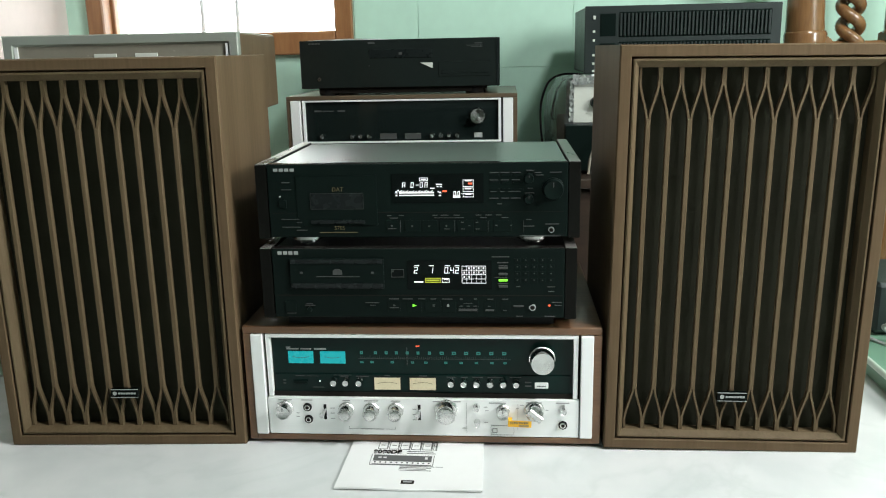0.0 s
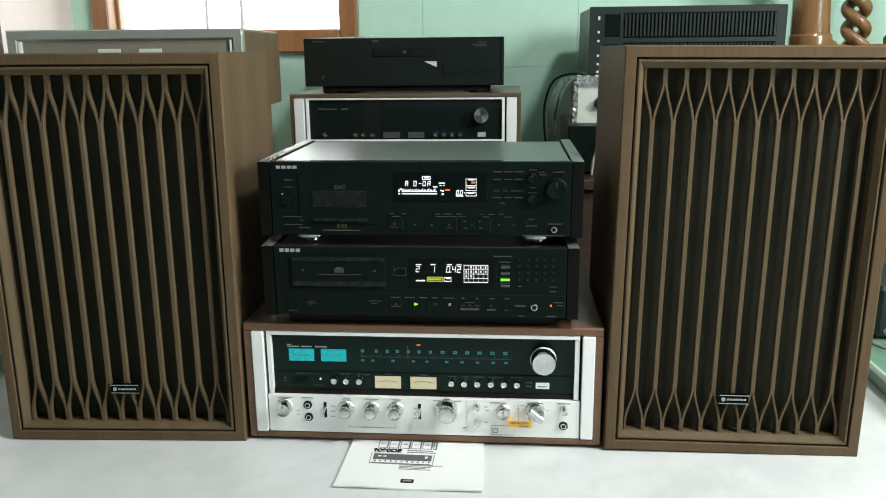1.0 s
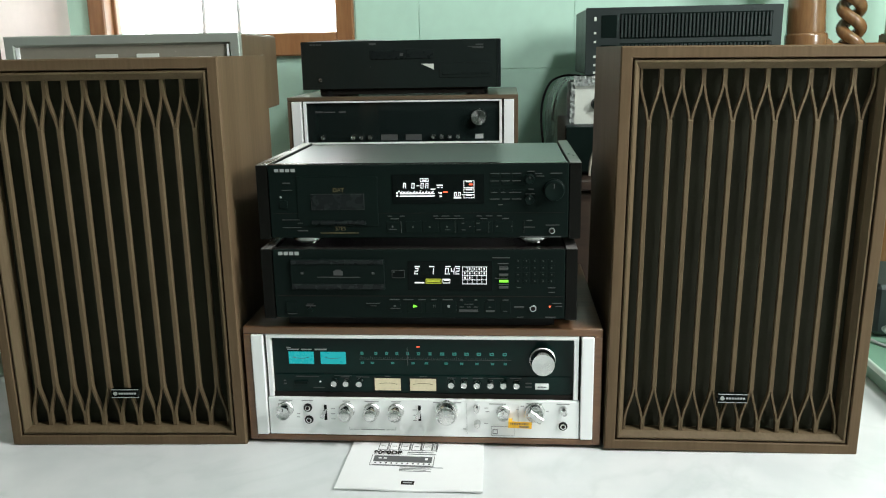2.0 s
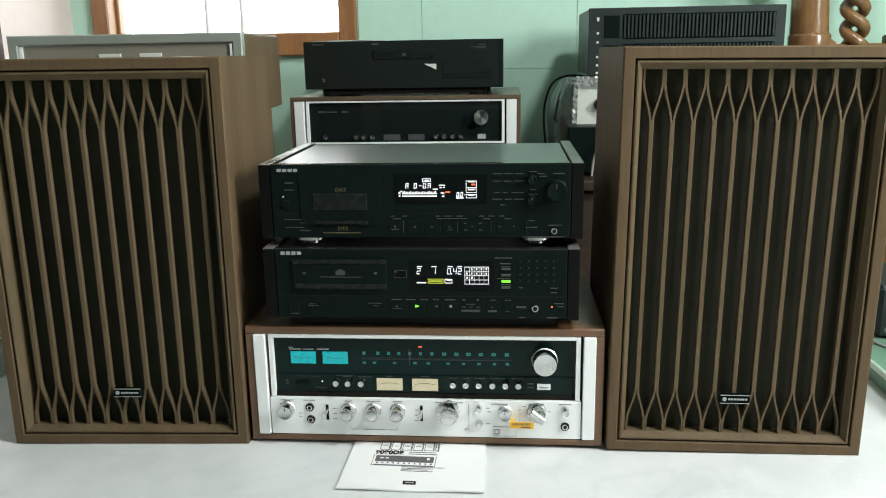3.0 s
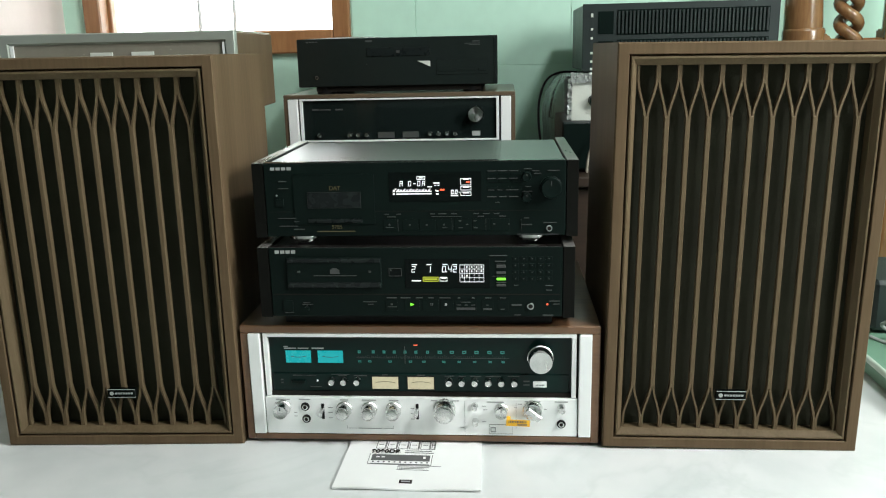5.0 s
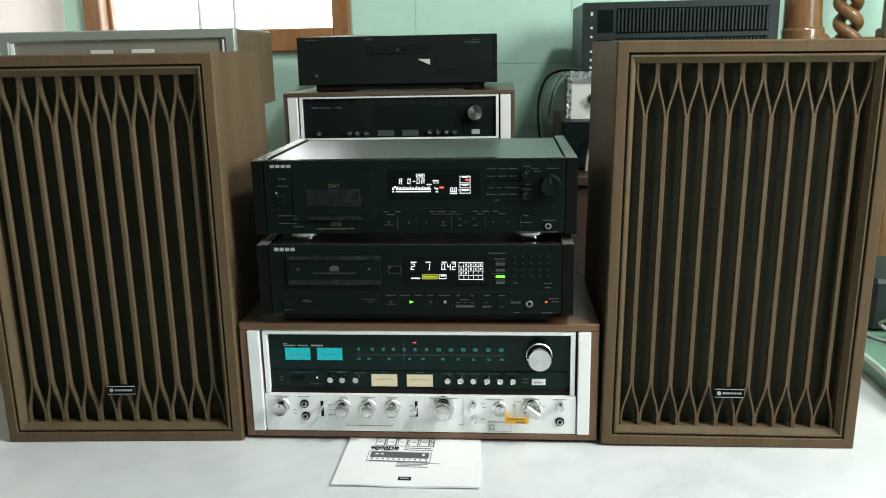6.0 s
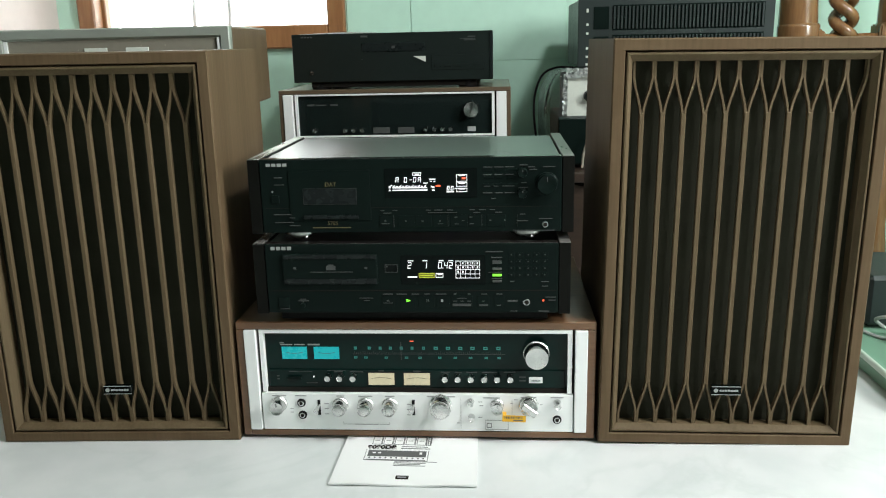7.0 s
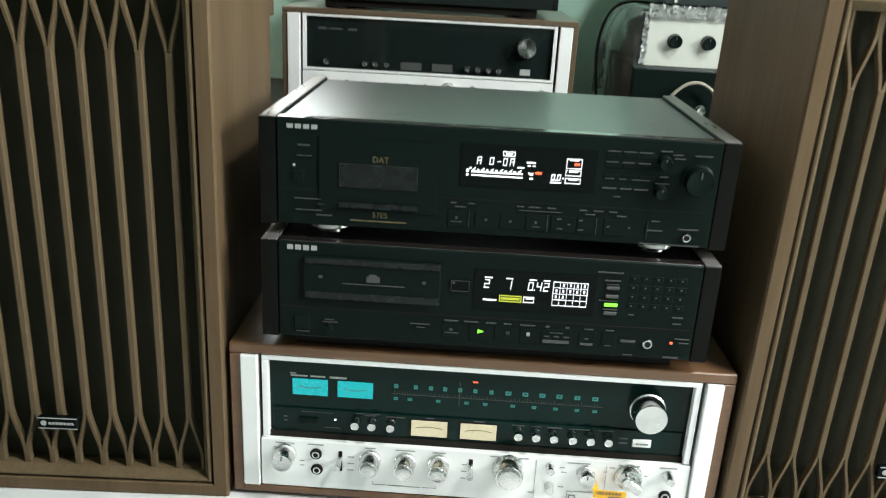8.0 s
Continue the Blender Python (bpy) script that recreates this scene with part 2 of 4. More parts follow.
M_OUT = material("overcast daylight", (0.9, 0.9, 0.9), 1.0, vary=0.02, emit=(1.0, 1.0, 1.0), power=4.5)
M_WIRON = material("white painted bar", (0.75, 0.75, 0.75), 0.5, vary=0.04)
M_DARKW = wood("dark stained wood", (0.022, 0.014, 0.010), (0.045, 0.028, 0.018), (0.1, 1, 1), 0.45)


# ---- mesh tools ----
def link(name, bm, mat, parent=None, label="", smooth=False):
    me = bpy.data.meshes.new(name)
    bmesh.ops.recalc_face_normals(bm, faces=bm.faces)
    if smooth:
        for f in bm.faces:
            f.smooth = True
        for e in bm.edges:
            if len(e.link_faces) == 2 and e.calc_face_angle(0) > radians(38):
                e.smooth = False
    bm.to_mesh(me)
    bm.free()
    me.materials.append(mat)
    ob = new(name, me)
    if parent:
        ob.parent = parent
    if label:
        ob["label"] = label
    return ob


part = link


def shared(name, mesh_from, parent, m):
    """Another part on the same mesh."""
    ob = new(name, mesh_from.data)
    ob.parent, ob.matrix_basis = parent, m
    return ob


def thing(name, m, label, category, group="", kind=""):
    ob = new(name)
    ob.empty_display_size = 0.05
    ob.matrix_basis = m
    return tagged(ob, label, category, group, kind)


def box(x0, x1, y0, y1, z0, z1, bevel=0.0, bm=None, segs=1):
    bm = bm or bmesh.new()
    m = Matrix.Translation(((x0 + x1) / 2, (y0 + y1) / 2, (z0 + z1) / 2)) @ Matrix.Diagonal((abs(x1 - x0), abs(y1 - y0), abs(z1 - z0), 1))
    vs = bmesh.ops.create_cube(bm, size=1, matrix=m)["verts"]
    if bevel:
        es = list({e for v in vs for e in v.link_edges})
        bmesh.ops.bevel(bm, geom=es, offset=bevel, segments=segs, affect="EDGES", profile=0.5)
    return bm


def prism(outline_xz, y0, y1, bevel=0.004):
    """A flat outline in the x-z plane given thickness along y."""
    bm = bmesh.new()
    near = [bm.verts.new((x, y0, z)) for x, z in outline_xz]
    far = [bm.verts.new((x, y1, z)) for x, z in outline_xz]
    bm.faces.new(near)
    bm.faces.new(far[::-1])
    n = len(near)
    for k in range(n):
        bm.faces.new((near[k], far[k], far[(k + 1) % n], near[(k + 1) % n]))
    bmesh.ops.bevel(bm, geom=bm.edges[:], offset=bevel, segments=2, affect="EDGES")
    return bm


def lathe(x, y, z, profile, segs=28, bm=None, axis="y"):
    """Turned solid: profile of (radius, distance) pairs, out towards -y (or up for axis z)."""
    bm = bm or bmesh.new()
    rows = []
    for r, d in profile:
        row = []
        for k in range(segs):
            a = 2 * math.pi * k / segs
            u, v = r * math.cos(a), r * math.sin(a)
            row.append(bm.verts.new((x + u, y - d, z + v) if axis == "y" else (x + u, y + v, z + d)))
        rows.append(row)
    for p, q in zip(rows, rows[1:]):
        for k in range(segs):
            bm.faces.new((p[k], p[(k + 1) % segs], q[(k + 1) % segs], q[k]))
    bm.faces.new(rows[0])
    bm.faces.new(rows[-1])
    return bm


def rings(w, h, steps, bm=None, z0=0.0, back=True, hole=False, head=0.0):
    """Nested rectangles in the x-z plane: steps of (inset, y); the innermost two are lower by head at the top."""
    bm = bm or bmesh.new()
    loops = []
    for n, (i, y) in enumerate(steps):
        top = z0 + h - i - (head if n >= len(steps) - 2 else 0.0)
        loops.append([bm.verts.new(p) for p in ((-w / 2 + i, y, z0 + i), (w / 2 - i, y, z0 + i), (w / 2 - i, y, top), (-w / 2 + i, y, top))])
    for p, q in zip(loops, loops[1:]):
        for k in range(4):
            bm.faces.new((p[k], p[(k + 1) % 4], q[(k + 1) % 4], q[k]))
    if back:
        bm.faces.new(loops[0])
    if not hole:
        bm.faces.new(loops[-1])
    return bm


def tube(points, r, segs=8, bm=None):
    bm = bm or bmesh.new()
    pts = [Vector(p) for p in points]
    rows = []
    for k, p in enumerate(pts):
        way = (pts[min(k + 1, len(pts) - 1)] - pts[max(k - 1, 0)]).normalized()
        side = way.cross(Vector((0.13, 0.21, 0.97))).normalized()
        up = side.cross(way)
        rad = r(k / (len(pts) - 1)) if callable(r) else r
        rows.append([bm.verts.new(p + rad * (math.cos(a) * side + math.sin(a) * up)) for a in (2 * math.pi * j / segs for j in range(segs))])
    for p, q in zip(rows, rows[1:]):
        for j in range(segs):
            bm.faces.new((p[j], p[(j + 1) % segs], q[(j + 1) % segs], q[j]))
    bm.faces.new(rows[0])
    bm.faces.new(rows[-1])
    return bm


def smooth_line(ctrl, n=10):
    """Points along a rounded line through the given ones."""
    pts = [Vector(p) for p in ctrl]
    out = []
    for k in range(len(pts) - 1):
        a, b, c, d = pts[max(k - 1, 0)], pts[k], pts[k + 1], pts[min(k + 2, len(pts) - 1)]
        for j in range(n):
            t = j / n
            out.append(0.5 * (2 * b + (c - a) * t + (2 * a - 5 * b + 4 * c - d) * t * t + (3 * b - 3 * c + d - a) * t ** 3))
    return out + [pts[-1]]


def bars(rows, y=0.0, depth=0.0008, bm=None):
    """Print as small raised bars: (x0, x1, z0, z1) in mm."""
    bm = bm or bmesh.new()
    for x0, x1, z0, z1 in rows:
        box(x0 / 1000, x1 / 1000, y - depth, y + 0.0006, z0 / 1000, z1 / 1000, bm=bm)
    return bm


def outline(x0, x1, z0, z1, t, y=0.0, bm=None):
    return bars([(x0, x1, z0, z0 + t), (x0, x1, z1 - t, z1), (x0, x0 + t, z0 + t, z1 - t), (x1 - t, x1, z0 + t, z1 - t)], y, bm=bm)


SEGMENTS = {"0": "abcdef", "1": "bc", "2": "abged", "3": "abgcd", "4": "fgbc", "5": "afgcd", "7": "abc", "A": "abcefg", "D": "abcdef", "-": "g"}


def seven(ch, x, z, h, t, y=0.0, bm=None, lean=0.1):
    """A seven-segment figure with its foot at x, z (mm)."""
    bm = bm or bmesh.new()
    w = h * 0.55
    at = {"a": (0, w, h - t, h), "d": (0, w, 0, t), "g": (0, w, h / 2 - t / 2, h / 2 + t / 2), "f": (0, t, h / 2, h),
          "b": (w - t, w, h / 2, h), "e": (0, t, 0, h / 2), "c": (w - t, w, 0, h / 2)}
    for s in SEGMENTS[ch]:
        x0, x1, z0, z1 = at[s]
        before = set(bm.verts)
        bars([(x + x0, x + x1, z + z0, z + z1)], y, bm=bm)
        for v in set(bm.verts) - before:
            v.co.x += (v.co.z - z / 1000) * lean
    return bm


def words(text, x, z, size, y=0.0, flat=False, bold=0.0):
    """Lettering of the built-in font as a mesh, standing in the x-z plane (or lying, for flat)."""
    cu = bpy.data.curves.new("words", "FONT")
    cu.body, cu.size, cu.extrude, cu.offset = text, size, 0.0003, bold
    ob = bpy.data.objects.new("words", cu)
    me = bpy.data.meshes.new_from_object(ob)
    bm = bmesh.new()
    bm.from_mesh(me)
    bpy.data.objects.remove(ob)
    turn = Matrix() if flat else Matrix.Rotation(math.pi / 2, 4, "X")
    bmesh.ops.transform(bm, matrix=(Matrix.Translation((x, y, z)) @ turn), verts=bm.verts)
    return bm


def logo(x0, x1, z0, z1, n, y=0.0, bm=None):
    """A maker's mark as a row of n plain blocks."""
    step, h = (x1 - x0) / n, (z1 - z0) * 0.14
    return bars([(x0 + k * step, x0 + (k + 0.74) * step, z0 + h, z1 - h) for k in range(n)], y, bm=bm)


def screen(bm, dx, dz):
    for v in bm.verts:
        v.co.x, v.co.z = v.co.x + dx, v.co.z + dz
    return bm


# ---- the room ----
floor = tagged(link("floor", box(-3.3, 2.18, -3.4, 1.34, -0.08, 0.0), M_MARBLE), "polished white marble floor with faint grey veins", "floor", kind="structure")
ceiling = tagged(link("ceiling", box(-3.3, 2.18, -3.4, 1.34, 2.7, 2.78), M_CEIL), "unseen ceiling, dull green to absorb bounce light", "ceiling", kind="structure")

WALL_Y = 1.2
WX0, WX1, WZ0, WZ1 = -1.021, -0.349, 0.668, 1.60
bm = box(-1.14, WX0 - 0.005, WALL_Y, WALL_Y + 0.14, 0, 2.7)
box(WX1 + 0.005, 2.18, WALL_Y, WALL_Y + 0.14, 0, 2.7, bm=bm)
box(WX0 - 0.005, WX1 + 0.005, WALL_Y, WALL_Y + 0.14, 0, WZ0 - 0.005, bm=bm)
box(WX0 - 0.005, WX1 + 0.005, WALL_Y, WALL_Y + 0.14, WZ1 + 0.005, 2.7, bm=bm)
wall_north = tagged(link("wall_north", bm, M_WALL), "mint green painted wall with thin panel joints", "wall", kind="structure")


def wall_panels():
    """Thin boards that leave fine joints between them."""
    zs = [0.0, 0.558, 1.16, 1.76, 2.36]
    xs = [-0.296, -0.114, 0.32, 0.92, 1.52, 2.04]
    for a, b in zip(zs, zs[1:]):
        for c, d in zip(xs, xs[1:]):
            ob = part("panel", box(c + 0.0004, d - 0.0004, WALL_Y - 0.003, WALL_Y - 0.0005, a + 0.0004, b - 0.0004, 0.0008), M_WALL, wall_north)


wall_panels()
bm = box(-1.3, -1.14, 0.2, 1.34, 0, 2.7)
tagged(link("wall_west", bm, M_PINK), "pale pink painted side wall", "wall", kind="structure")
# unseen walls, added far off and dark to weaken the bounce light
bm = box(-3.3, -1.3, 0.2, 0.34, 0, 2.7)
box(-3.3, -3.16, -3.4, 0.2, 0, 2.7, bm=bm)
tagged(link("unseen_far_walls", bm, M_DULL), "unseen far walls, dull green to absorb bounce light", "wall", kind="structure")
bm = box(2.05, 2.18, -3.4, -1.12, 0, 2.7)
box(2.05, 2.18, -0.48, 1.2, 0, 2.7, bm=bm)
box(2.05, 2.18, -1.12, -0.48, 0, 0.98, bm=bm)
box(2.05, 2.18, -1.12, -0.48, 1.92, 2.7, bm=bm)
tagged(link("wall_east", bm, M_WALL), "mint green painted wall with a window opening", "wall", kind="structure")
# closing wall out of view, in the same light-absorbing tone
bm = box(-3.16, 2.05, -3.4, -3.26, 0, 2.7)
tagged(link("wall_south", bm, M_DULL), "unseen closing wall, dull green to absorb bounce light", "wall", kind="structure")


def window():
    w = thing("window_1", pose(0, WALL_Y, 0), "brown wooden window frame around a bright overexposed pane", "window", kind="structure")
    t = 0.050
    part("window_frame", box(WX0 - t, WX0, -0.022, 0.03, WZ0 - 0.064, WZ1 + t, 0.004), M_TRIM, w)
    part("window_frame", box(WX1, WX1 + t, -0.022, 0.03, WZ0 - 0.064, WZ1 + t, 0.004), M_TRIM, w)
    part("window_frame", box(WX0, WX1, -0.022, 0.03, WZ1, WZ1 + t, 0.004), M_TRIM, w)
    part("window_sill", box(WX0, WX1, -0.026, 0.03, WZ0 - 0.064, WZ0, 0.004), M_TRIM, w)
    for x0, x1 in ((WX0 - 0.004, WX0 + 0.010), (WX1 - 0.010, WX1 + 0.004)):
        part("sash", box(x0, x1, 0.0305, 0.06, WZ0, WZ1, 0.003), M_TRIM, w)
    pane = part("pane", box(WX0 + 0.003, WX1 - 0.003, 0.050, 0.053, WZ0 + 0.0005, WZ1 - 0.0005), M_PANE, w)
    pane.visible_shadow = False
    for x in (-0.742, -0.639):
        pts = [(x + 0.003 * math.sin(k * 1.1), 0.012, WZ0 + (WZ1 - WZ0) * k / 24) for k in range(25)]
        part("security_bar", tube(pts, 0.0055, 8), M_WIRON, w, "pale wrought bar washed out by daylight")


window()
tagged(link("door_frame", box(-1.1395, -1.112, 0.700, 0.806, 0.0, 2.12, 0.004), M_DARKW), "dark stained wooden door jamb on the pink wall", "door frame", kind="structure")
tagged(link("backdrop", box(-3.2, 1.6, 2.4, 2.42, -0.2, 3.2), M_OUT), "white overcast daylight beyond the window", "backdrop", kind="structure")


# ---- loudspeakers ----
SW, SH, SD = 0.382, 0.608, 0.292
OPEN = 0.321
PITCH = OPEN / 11
SZ0, SZ1 = 0.0250, 0.5780


def slat_mesh():
    """One upright that forks at both ends into two thin curved branches."""
    bm = bmesh.new()
    fork_hi, fork_lo = 0.0745, 0.0715
    box(-0.0034, 0.0034, 0.0, 0.009, SZ0 + fork_lo - 0.002, SZ1 - fork_hi + 0.002, 0.0008, bm=bm)
    for sign in (-1, 1):
        for foot, tip in ((SZ1 - fork_hi, SZ1), (SZ0 + fork_lo, SZ0)):
            rows, n = [], 14
            for k in range(n + 1):
                s = k / n
                u = min(s / 0.72, 1.0)
                off = sign * (0.0016 + (PITCH / 2 - 0.0030) * (0.35 * u + 0.65 * u * u * (3 - 2 * u)))
                z = foot + (tip - foot) * s
                rows.append([bm.verts.new((off + dx, dy, z)) for dx, dy in ((-0.0016, 0.0006), (0.0016, 0.0006), (0.0016, 0.009), (-0.0016, 0.009))])
            for p, q in zip(rows, rows[1:]):
                for j in range(4):
                    bm.faces.new((p[j], p[(j + 1) % 4], q[(j + 1) % 4], q[j]))
            bm.faces.new(rows[0])
            bm.faces.new(rows[-1])
    return bm


def loudspeaker(m, label):
    s = thing("loudspeaker", m, label, "loudspeaker", "pair of loudspeakers")
    part("cabinet", rings(SW, SH, [(0, SD), (0, 0.003), (0.002, 0.0), (0.0155, 0.0), (0.0165, 0.0015), (0.0165, 0.060)]), M_SPK, s)
    part("grille_frame", rings(SW, SH, [(0.0188, 0.0156), (0.0188, 0.003), (0.0203, 0.001), (0.0223, 0.001), (0.0285, 0.011), (0.0285, 0.030)], hole=True, back=False, head=0.0025), M_BAR, s)
    part("grille_cloth", rings(SW, SH, [(0.0225, 0.034), (0.0225, 0.0285)]), M_CLOTH, s, "dark brown woven grille cloth")
    first = part("slat", slat_mesh(), M_BAR, s)
    for k in range(11):
        at = pose(-OPEN / 2 + PITCH * (k + 0.5), 0.0125, 0)
        if k == 0:
            first.matrix_basis = at
        else:
            shared("slat", first, s, at)
    b = part("badge", box(-0.0225, 0.0225, 0.0045, 0.0125, 0.080, 0.0945, 0.0012), M_GLOSS, s, "black badge with a silver rim and emblem")
    bm = bars([(-22, 22, 80.4, 81.0), (-22, 22, 93.4, 94.0)], 0.0045)
    logo(-10, 19, 85.4, 89.2, 7, 0.0045, bm)
    lathe(-0.0155, 0.0045, 0.0873, [(0.0032, -0.0003), (0.0032, 0.0008)], 14, bm)
    part("emblem", bm, M_LEG, b)
    return s


loudspeaker(pose(-0.4752, -0.0161, 0, 0, 0.2, 2.7), "brown walnut loudspeaker with fretwork grille on the marble floor")
loudspeaker(pose(0.4733, -0.0045, 0.0008, 0, 0.7, 0.7), "brown walnut loudspeaker with fretwork grille beside the receiver")


# ---- receivers ----
def knob(x, z, r, length, parent, mat=None, y=0.0, skirt=1.0, name="knob", pointer=True, segs=32):
    """A turned knob with a skirt, a ribbed barrel and a dished face."""
    mat = mat or M_ALUD
    bm = lathe(x, y, z, [(r * 1.08 * skirt, 0.0), (r * 1.08 * skirt, length * 0.18), (r * 0.98, length * 0.24), (r * 0.95, length * 0.9), (r * 0.9, length),
                         (r * 0.80, length), (r * 0.76, length * 0.985)], segs)
    k = part(name, bm, mat, parent, smooth=True)
    if pointer:
        part("pointer", bars([(x * 1000 - 0.5, x * 1000 + 0.5, z * 1000 + r * 300, z * 1000 + r * 740)], y - length, 0.0007), M_INK, k)
    return k


def jack(x, z, r, parent, y=0.0, name="headphone_socket", collar=False):
    """A socket: a bright ring round a black hole, on the face in a broad black collar."""
    j = part(name, lathe(x, y, z, [(r, 0), (r, 0.002), (r * 0.86, 0.003), (r * 0.6, 0.003), (r * 0.55, -0.001)], 28), M_RUB if collar else M_ALUD, parent, smooth=True)
    if collar:
        part("ring", lathe(x, y, z, [(r * 0.66, 0.0028), (r * 0.66, 0.0036), (r * 0.5, 0.0040), (r * 0.36, 0.0040)], 24), M_ALUD, j, smooth=True)
        part("hole", lathe(x, y, z, [(r * 0.42, 0.0036), (r * 0.42, 0.0042)], 20), M_GAP, j)
    else:
        part("hole", lathe(x, y, z, [(r * 0.66, 0.0005), (r * 0.66, 0.0034)], 20), M_GAP, j)
    return j


def lever(x, z, parent, y=0.0):
    v = part("lever_switch", box(x - 0.0022, x + 0.0022, y - 0.0006, y + 0.001, z - 0.020, z + 0.006), M_RUB, parent)
    bm = tube([(x, y - 0.001, z - 0.002), (x - 0.0005, y - 0.012, z - 0.003), (x - 0.001, y - 0.022, z - 0.004)], lambda t: 0.0024 + 0.0016 * t, 12)
    part("lever", bm, M_ALUD, v, smooth=True)
    return v


def wood_case(r, W, H, D, t, mat=None):
    mat = mat or M_CASE
    part("top_board", box(-W / 2, W / 2, 0.0, D, H - t, H, 0.0015), mat, r)
    part("bottom_board", box(-W / 2 + t, W / 2 - t, 0.0, D, 0.006, 0.003 + t, 0.001), mat, r)
    for sx in (-1, 1):
        part("side_board", box(sx * W / 2, sx * (W / 2 - t), 0.0, D, 0.006, H - t, 0.0012), mat, r)
    part("back_panel", box(-W / 2 + t, W / 2 - t, D - 0.008, D - 0.002, 0.003 + t, H - t), M_AMP, r)
    for sx in (-1, 1):
        for y in (0.05, D - 0.05):
            part("foot", lathe(sx * (W / 2 - 0.05), y, 0.0, [(0.012, 0.0), (0.012, 0.0064)], 16, axis="z"), M_RUB, r)


def receiver():
    """The big silver-faced receiver on the floor."""
    W, H, D = 0.556, 0.1975, 0.39
    r = thing("stereo_receiver", pose(-0.001, 0, 0), "vintage silver-faced stereo receiver in a walnut case, lit", "stereo receiver", "receivers")
    wood_case(r, W, H, D, 0.0125)
    # silver face: lower strip, side wings, thin frame round the dial
    f = part("faceplate", box(-0.245, 0.245, 0.000, 0.010, 0.0165, 0.0790, 0.0008), M_ALU, r)
    box_top = box(-0.2425, 0.2425, 0.001, 0.010, 0.1785, 0.1845, 0.0006)
    part("trim_strip", box_top, M_ALU, r)
    for sx in (-1, 1):
        part("side_wing", box(sx * 0.2465, sx * 0.2655, -0.003, 0.012, 0.0165, 0.1845, 0.0012), M_ALU, r)
        part("trim_strip", box(sx * 0.2355, sx * 0.2425, 0.001, 0.010, 0.0805, 0.1785, 0.0006), M_ALU, r)
    part("dial_frame", rings(0.490, 0.1072, [(0.0, 0.014), (0, 0.006), (0.0075, 0.006), (0.0075, 0.015)], z0=0.079, hole=True, back=False), M_GAP, r)
    dial = part("dial_glass", box(-0.2355, 0.2355, 0.0105, 0.016, 0.0800, 0.1785), M_GLASS, r, "dark green-black dial glass")
    part("control_ledge", box(-0.232, 0.232, 0.008, 0.0105, 0.0835, 0.1160, 0.0006), M_GLASS, r)
    part("reveal", box(-0.2462, 0.2462, 0.012, 0.02, 0.0135, 0.1855), M_GAP, r)
    yg = 0.0105
    for x0, x1 in ((-210, -170), (-159, -119)):
        mt = part("tuning_meter", box(x0 / 1000, x1 / 1000, yg - 0.001, yg + 0.001, 0.133, 0.153), M_CYAN, r, "lit cyan tuning meter")
        arc = [((x0 + 7 + 26 * k / 12) / 1000, yg - 0.0012, 0.1422 + 0.000055 * (k - 6) ** 2) for k in range(13)]
        part("scale_arc", tube(arc, 0.0004, 6), M_INK, mt)
    part("dial_print", bars([(-213, -206, 159, 160.2), (-212, -193, 156, 157.6), (-190, -173, 156, 157.6), (-168, -149, 155.8, 158)], yg), M_LEG, r)
    fm = [-93, -71, -54, -38, -21, -4, 14, 33, 52, 71, 90, 110, 130]
    am = [-93, -77, -45, -13, 8, 39, 63, 87, 111, 131]
    for n, x in enumerate(fm):
        wide = 2.2 if n < 7 else 3.2
        part("scale_mark", outline(x - wide, x + wide, 149, 153.6, 1.5, yg), M_TEAL, r)
    for x in am:
        part("scale_mark", outline(x - 2.5, x + 2.5, 134, 137, 1.0, yg), M_TEAL, r)
    ticks = [(-95 + k * 3.0, -94.6 + k * 3.0, 142, 144.6 if k % 5 else 146) for k in range(77)]
    part("scale_ticks", bars(ticks + [(-98, 140, 141.2, 141.6)], yg, 0.0005), M_DIM, r)
    part("dial_pointer", bars([(-21.8, -21.1, 132, 161)], yg, 0.0012), M_DIM, r)
    part("stereo_lamp", bars([(-7.4, -1.6, 162.0, 163.4)], yg, 0.001), M_RED, r, "small lit red indicator")
    yl = 0.008
    for x in (-137, -118, -97, 47, 67, 87, 108, 128, 148):
        knob(x / 1000, 0.1055, 0.0052, 0.014, r, y=yl, name="push_button", pointer=False, segs=20)
    for x0 in (-74, -18):
        mt = part("power_meter", box(x0 / 1000, x0 / 1000 + 0.041, yl - 0.0015, yl + 0.001, 0.091, 0.111), M_CREAM, r, "lit cream power meter")
        rim = outline(x0 - 1.2, x0 + 42.2, 89.8, 112.2, 1.2, yl)
        part("meter_rim", rim, M_GAP, mt)
        arc = [((x0 + 5 + 31 * k / 12) / 1000, yl - 0.0016, 0.1035 - 0.00006 * (k - 6) ** 2) for k in range(13)]
        part("scale_arc", tube(arc, 0.00035, 6), M_GOLD, mt)
    part("power_switch", box(-0.203, -0.181, yl - 0.004, yl, 0.100, 0.105, 0.0008), M_BLACK, r)
    part("power_lamp", lathe(-0.161, yl, 0.104, [(0.0014, 0), (0.0012, 0.001)], 12), M_WHITE, r)
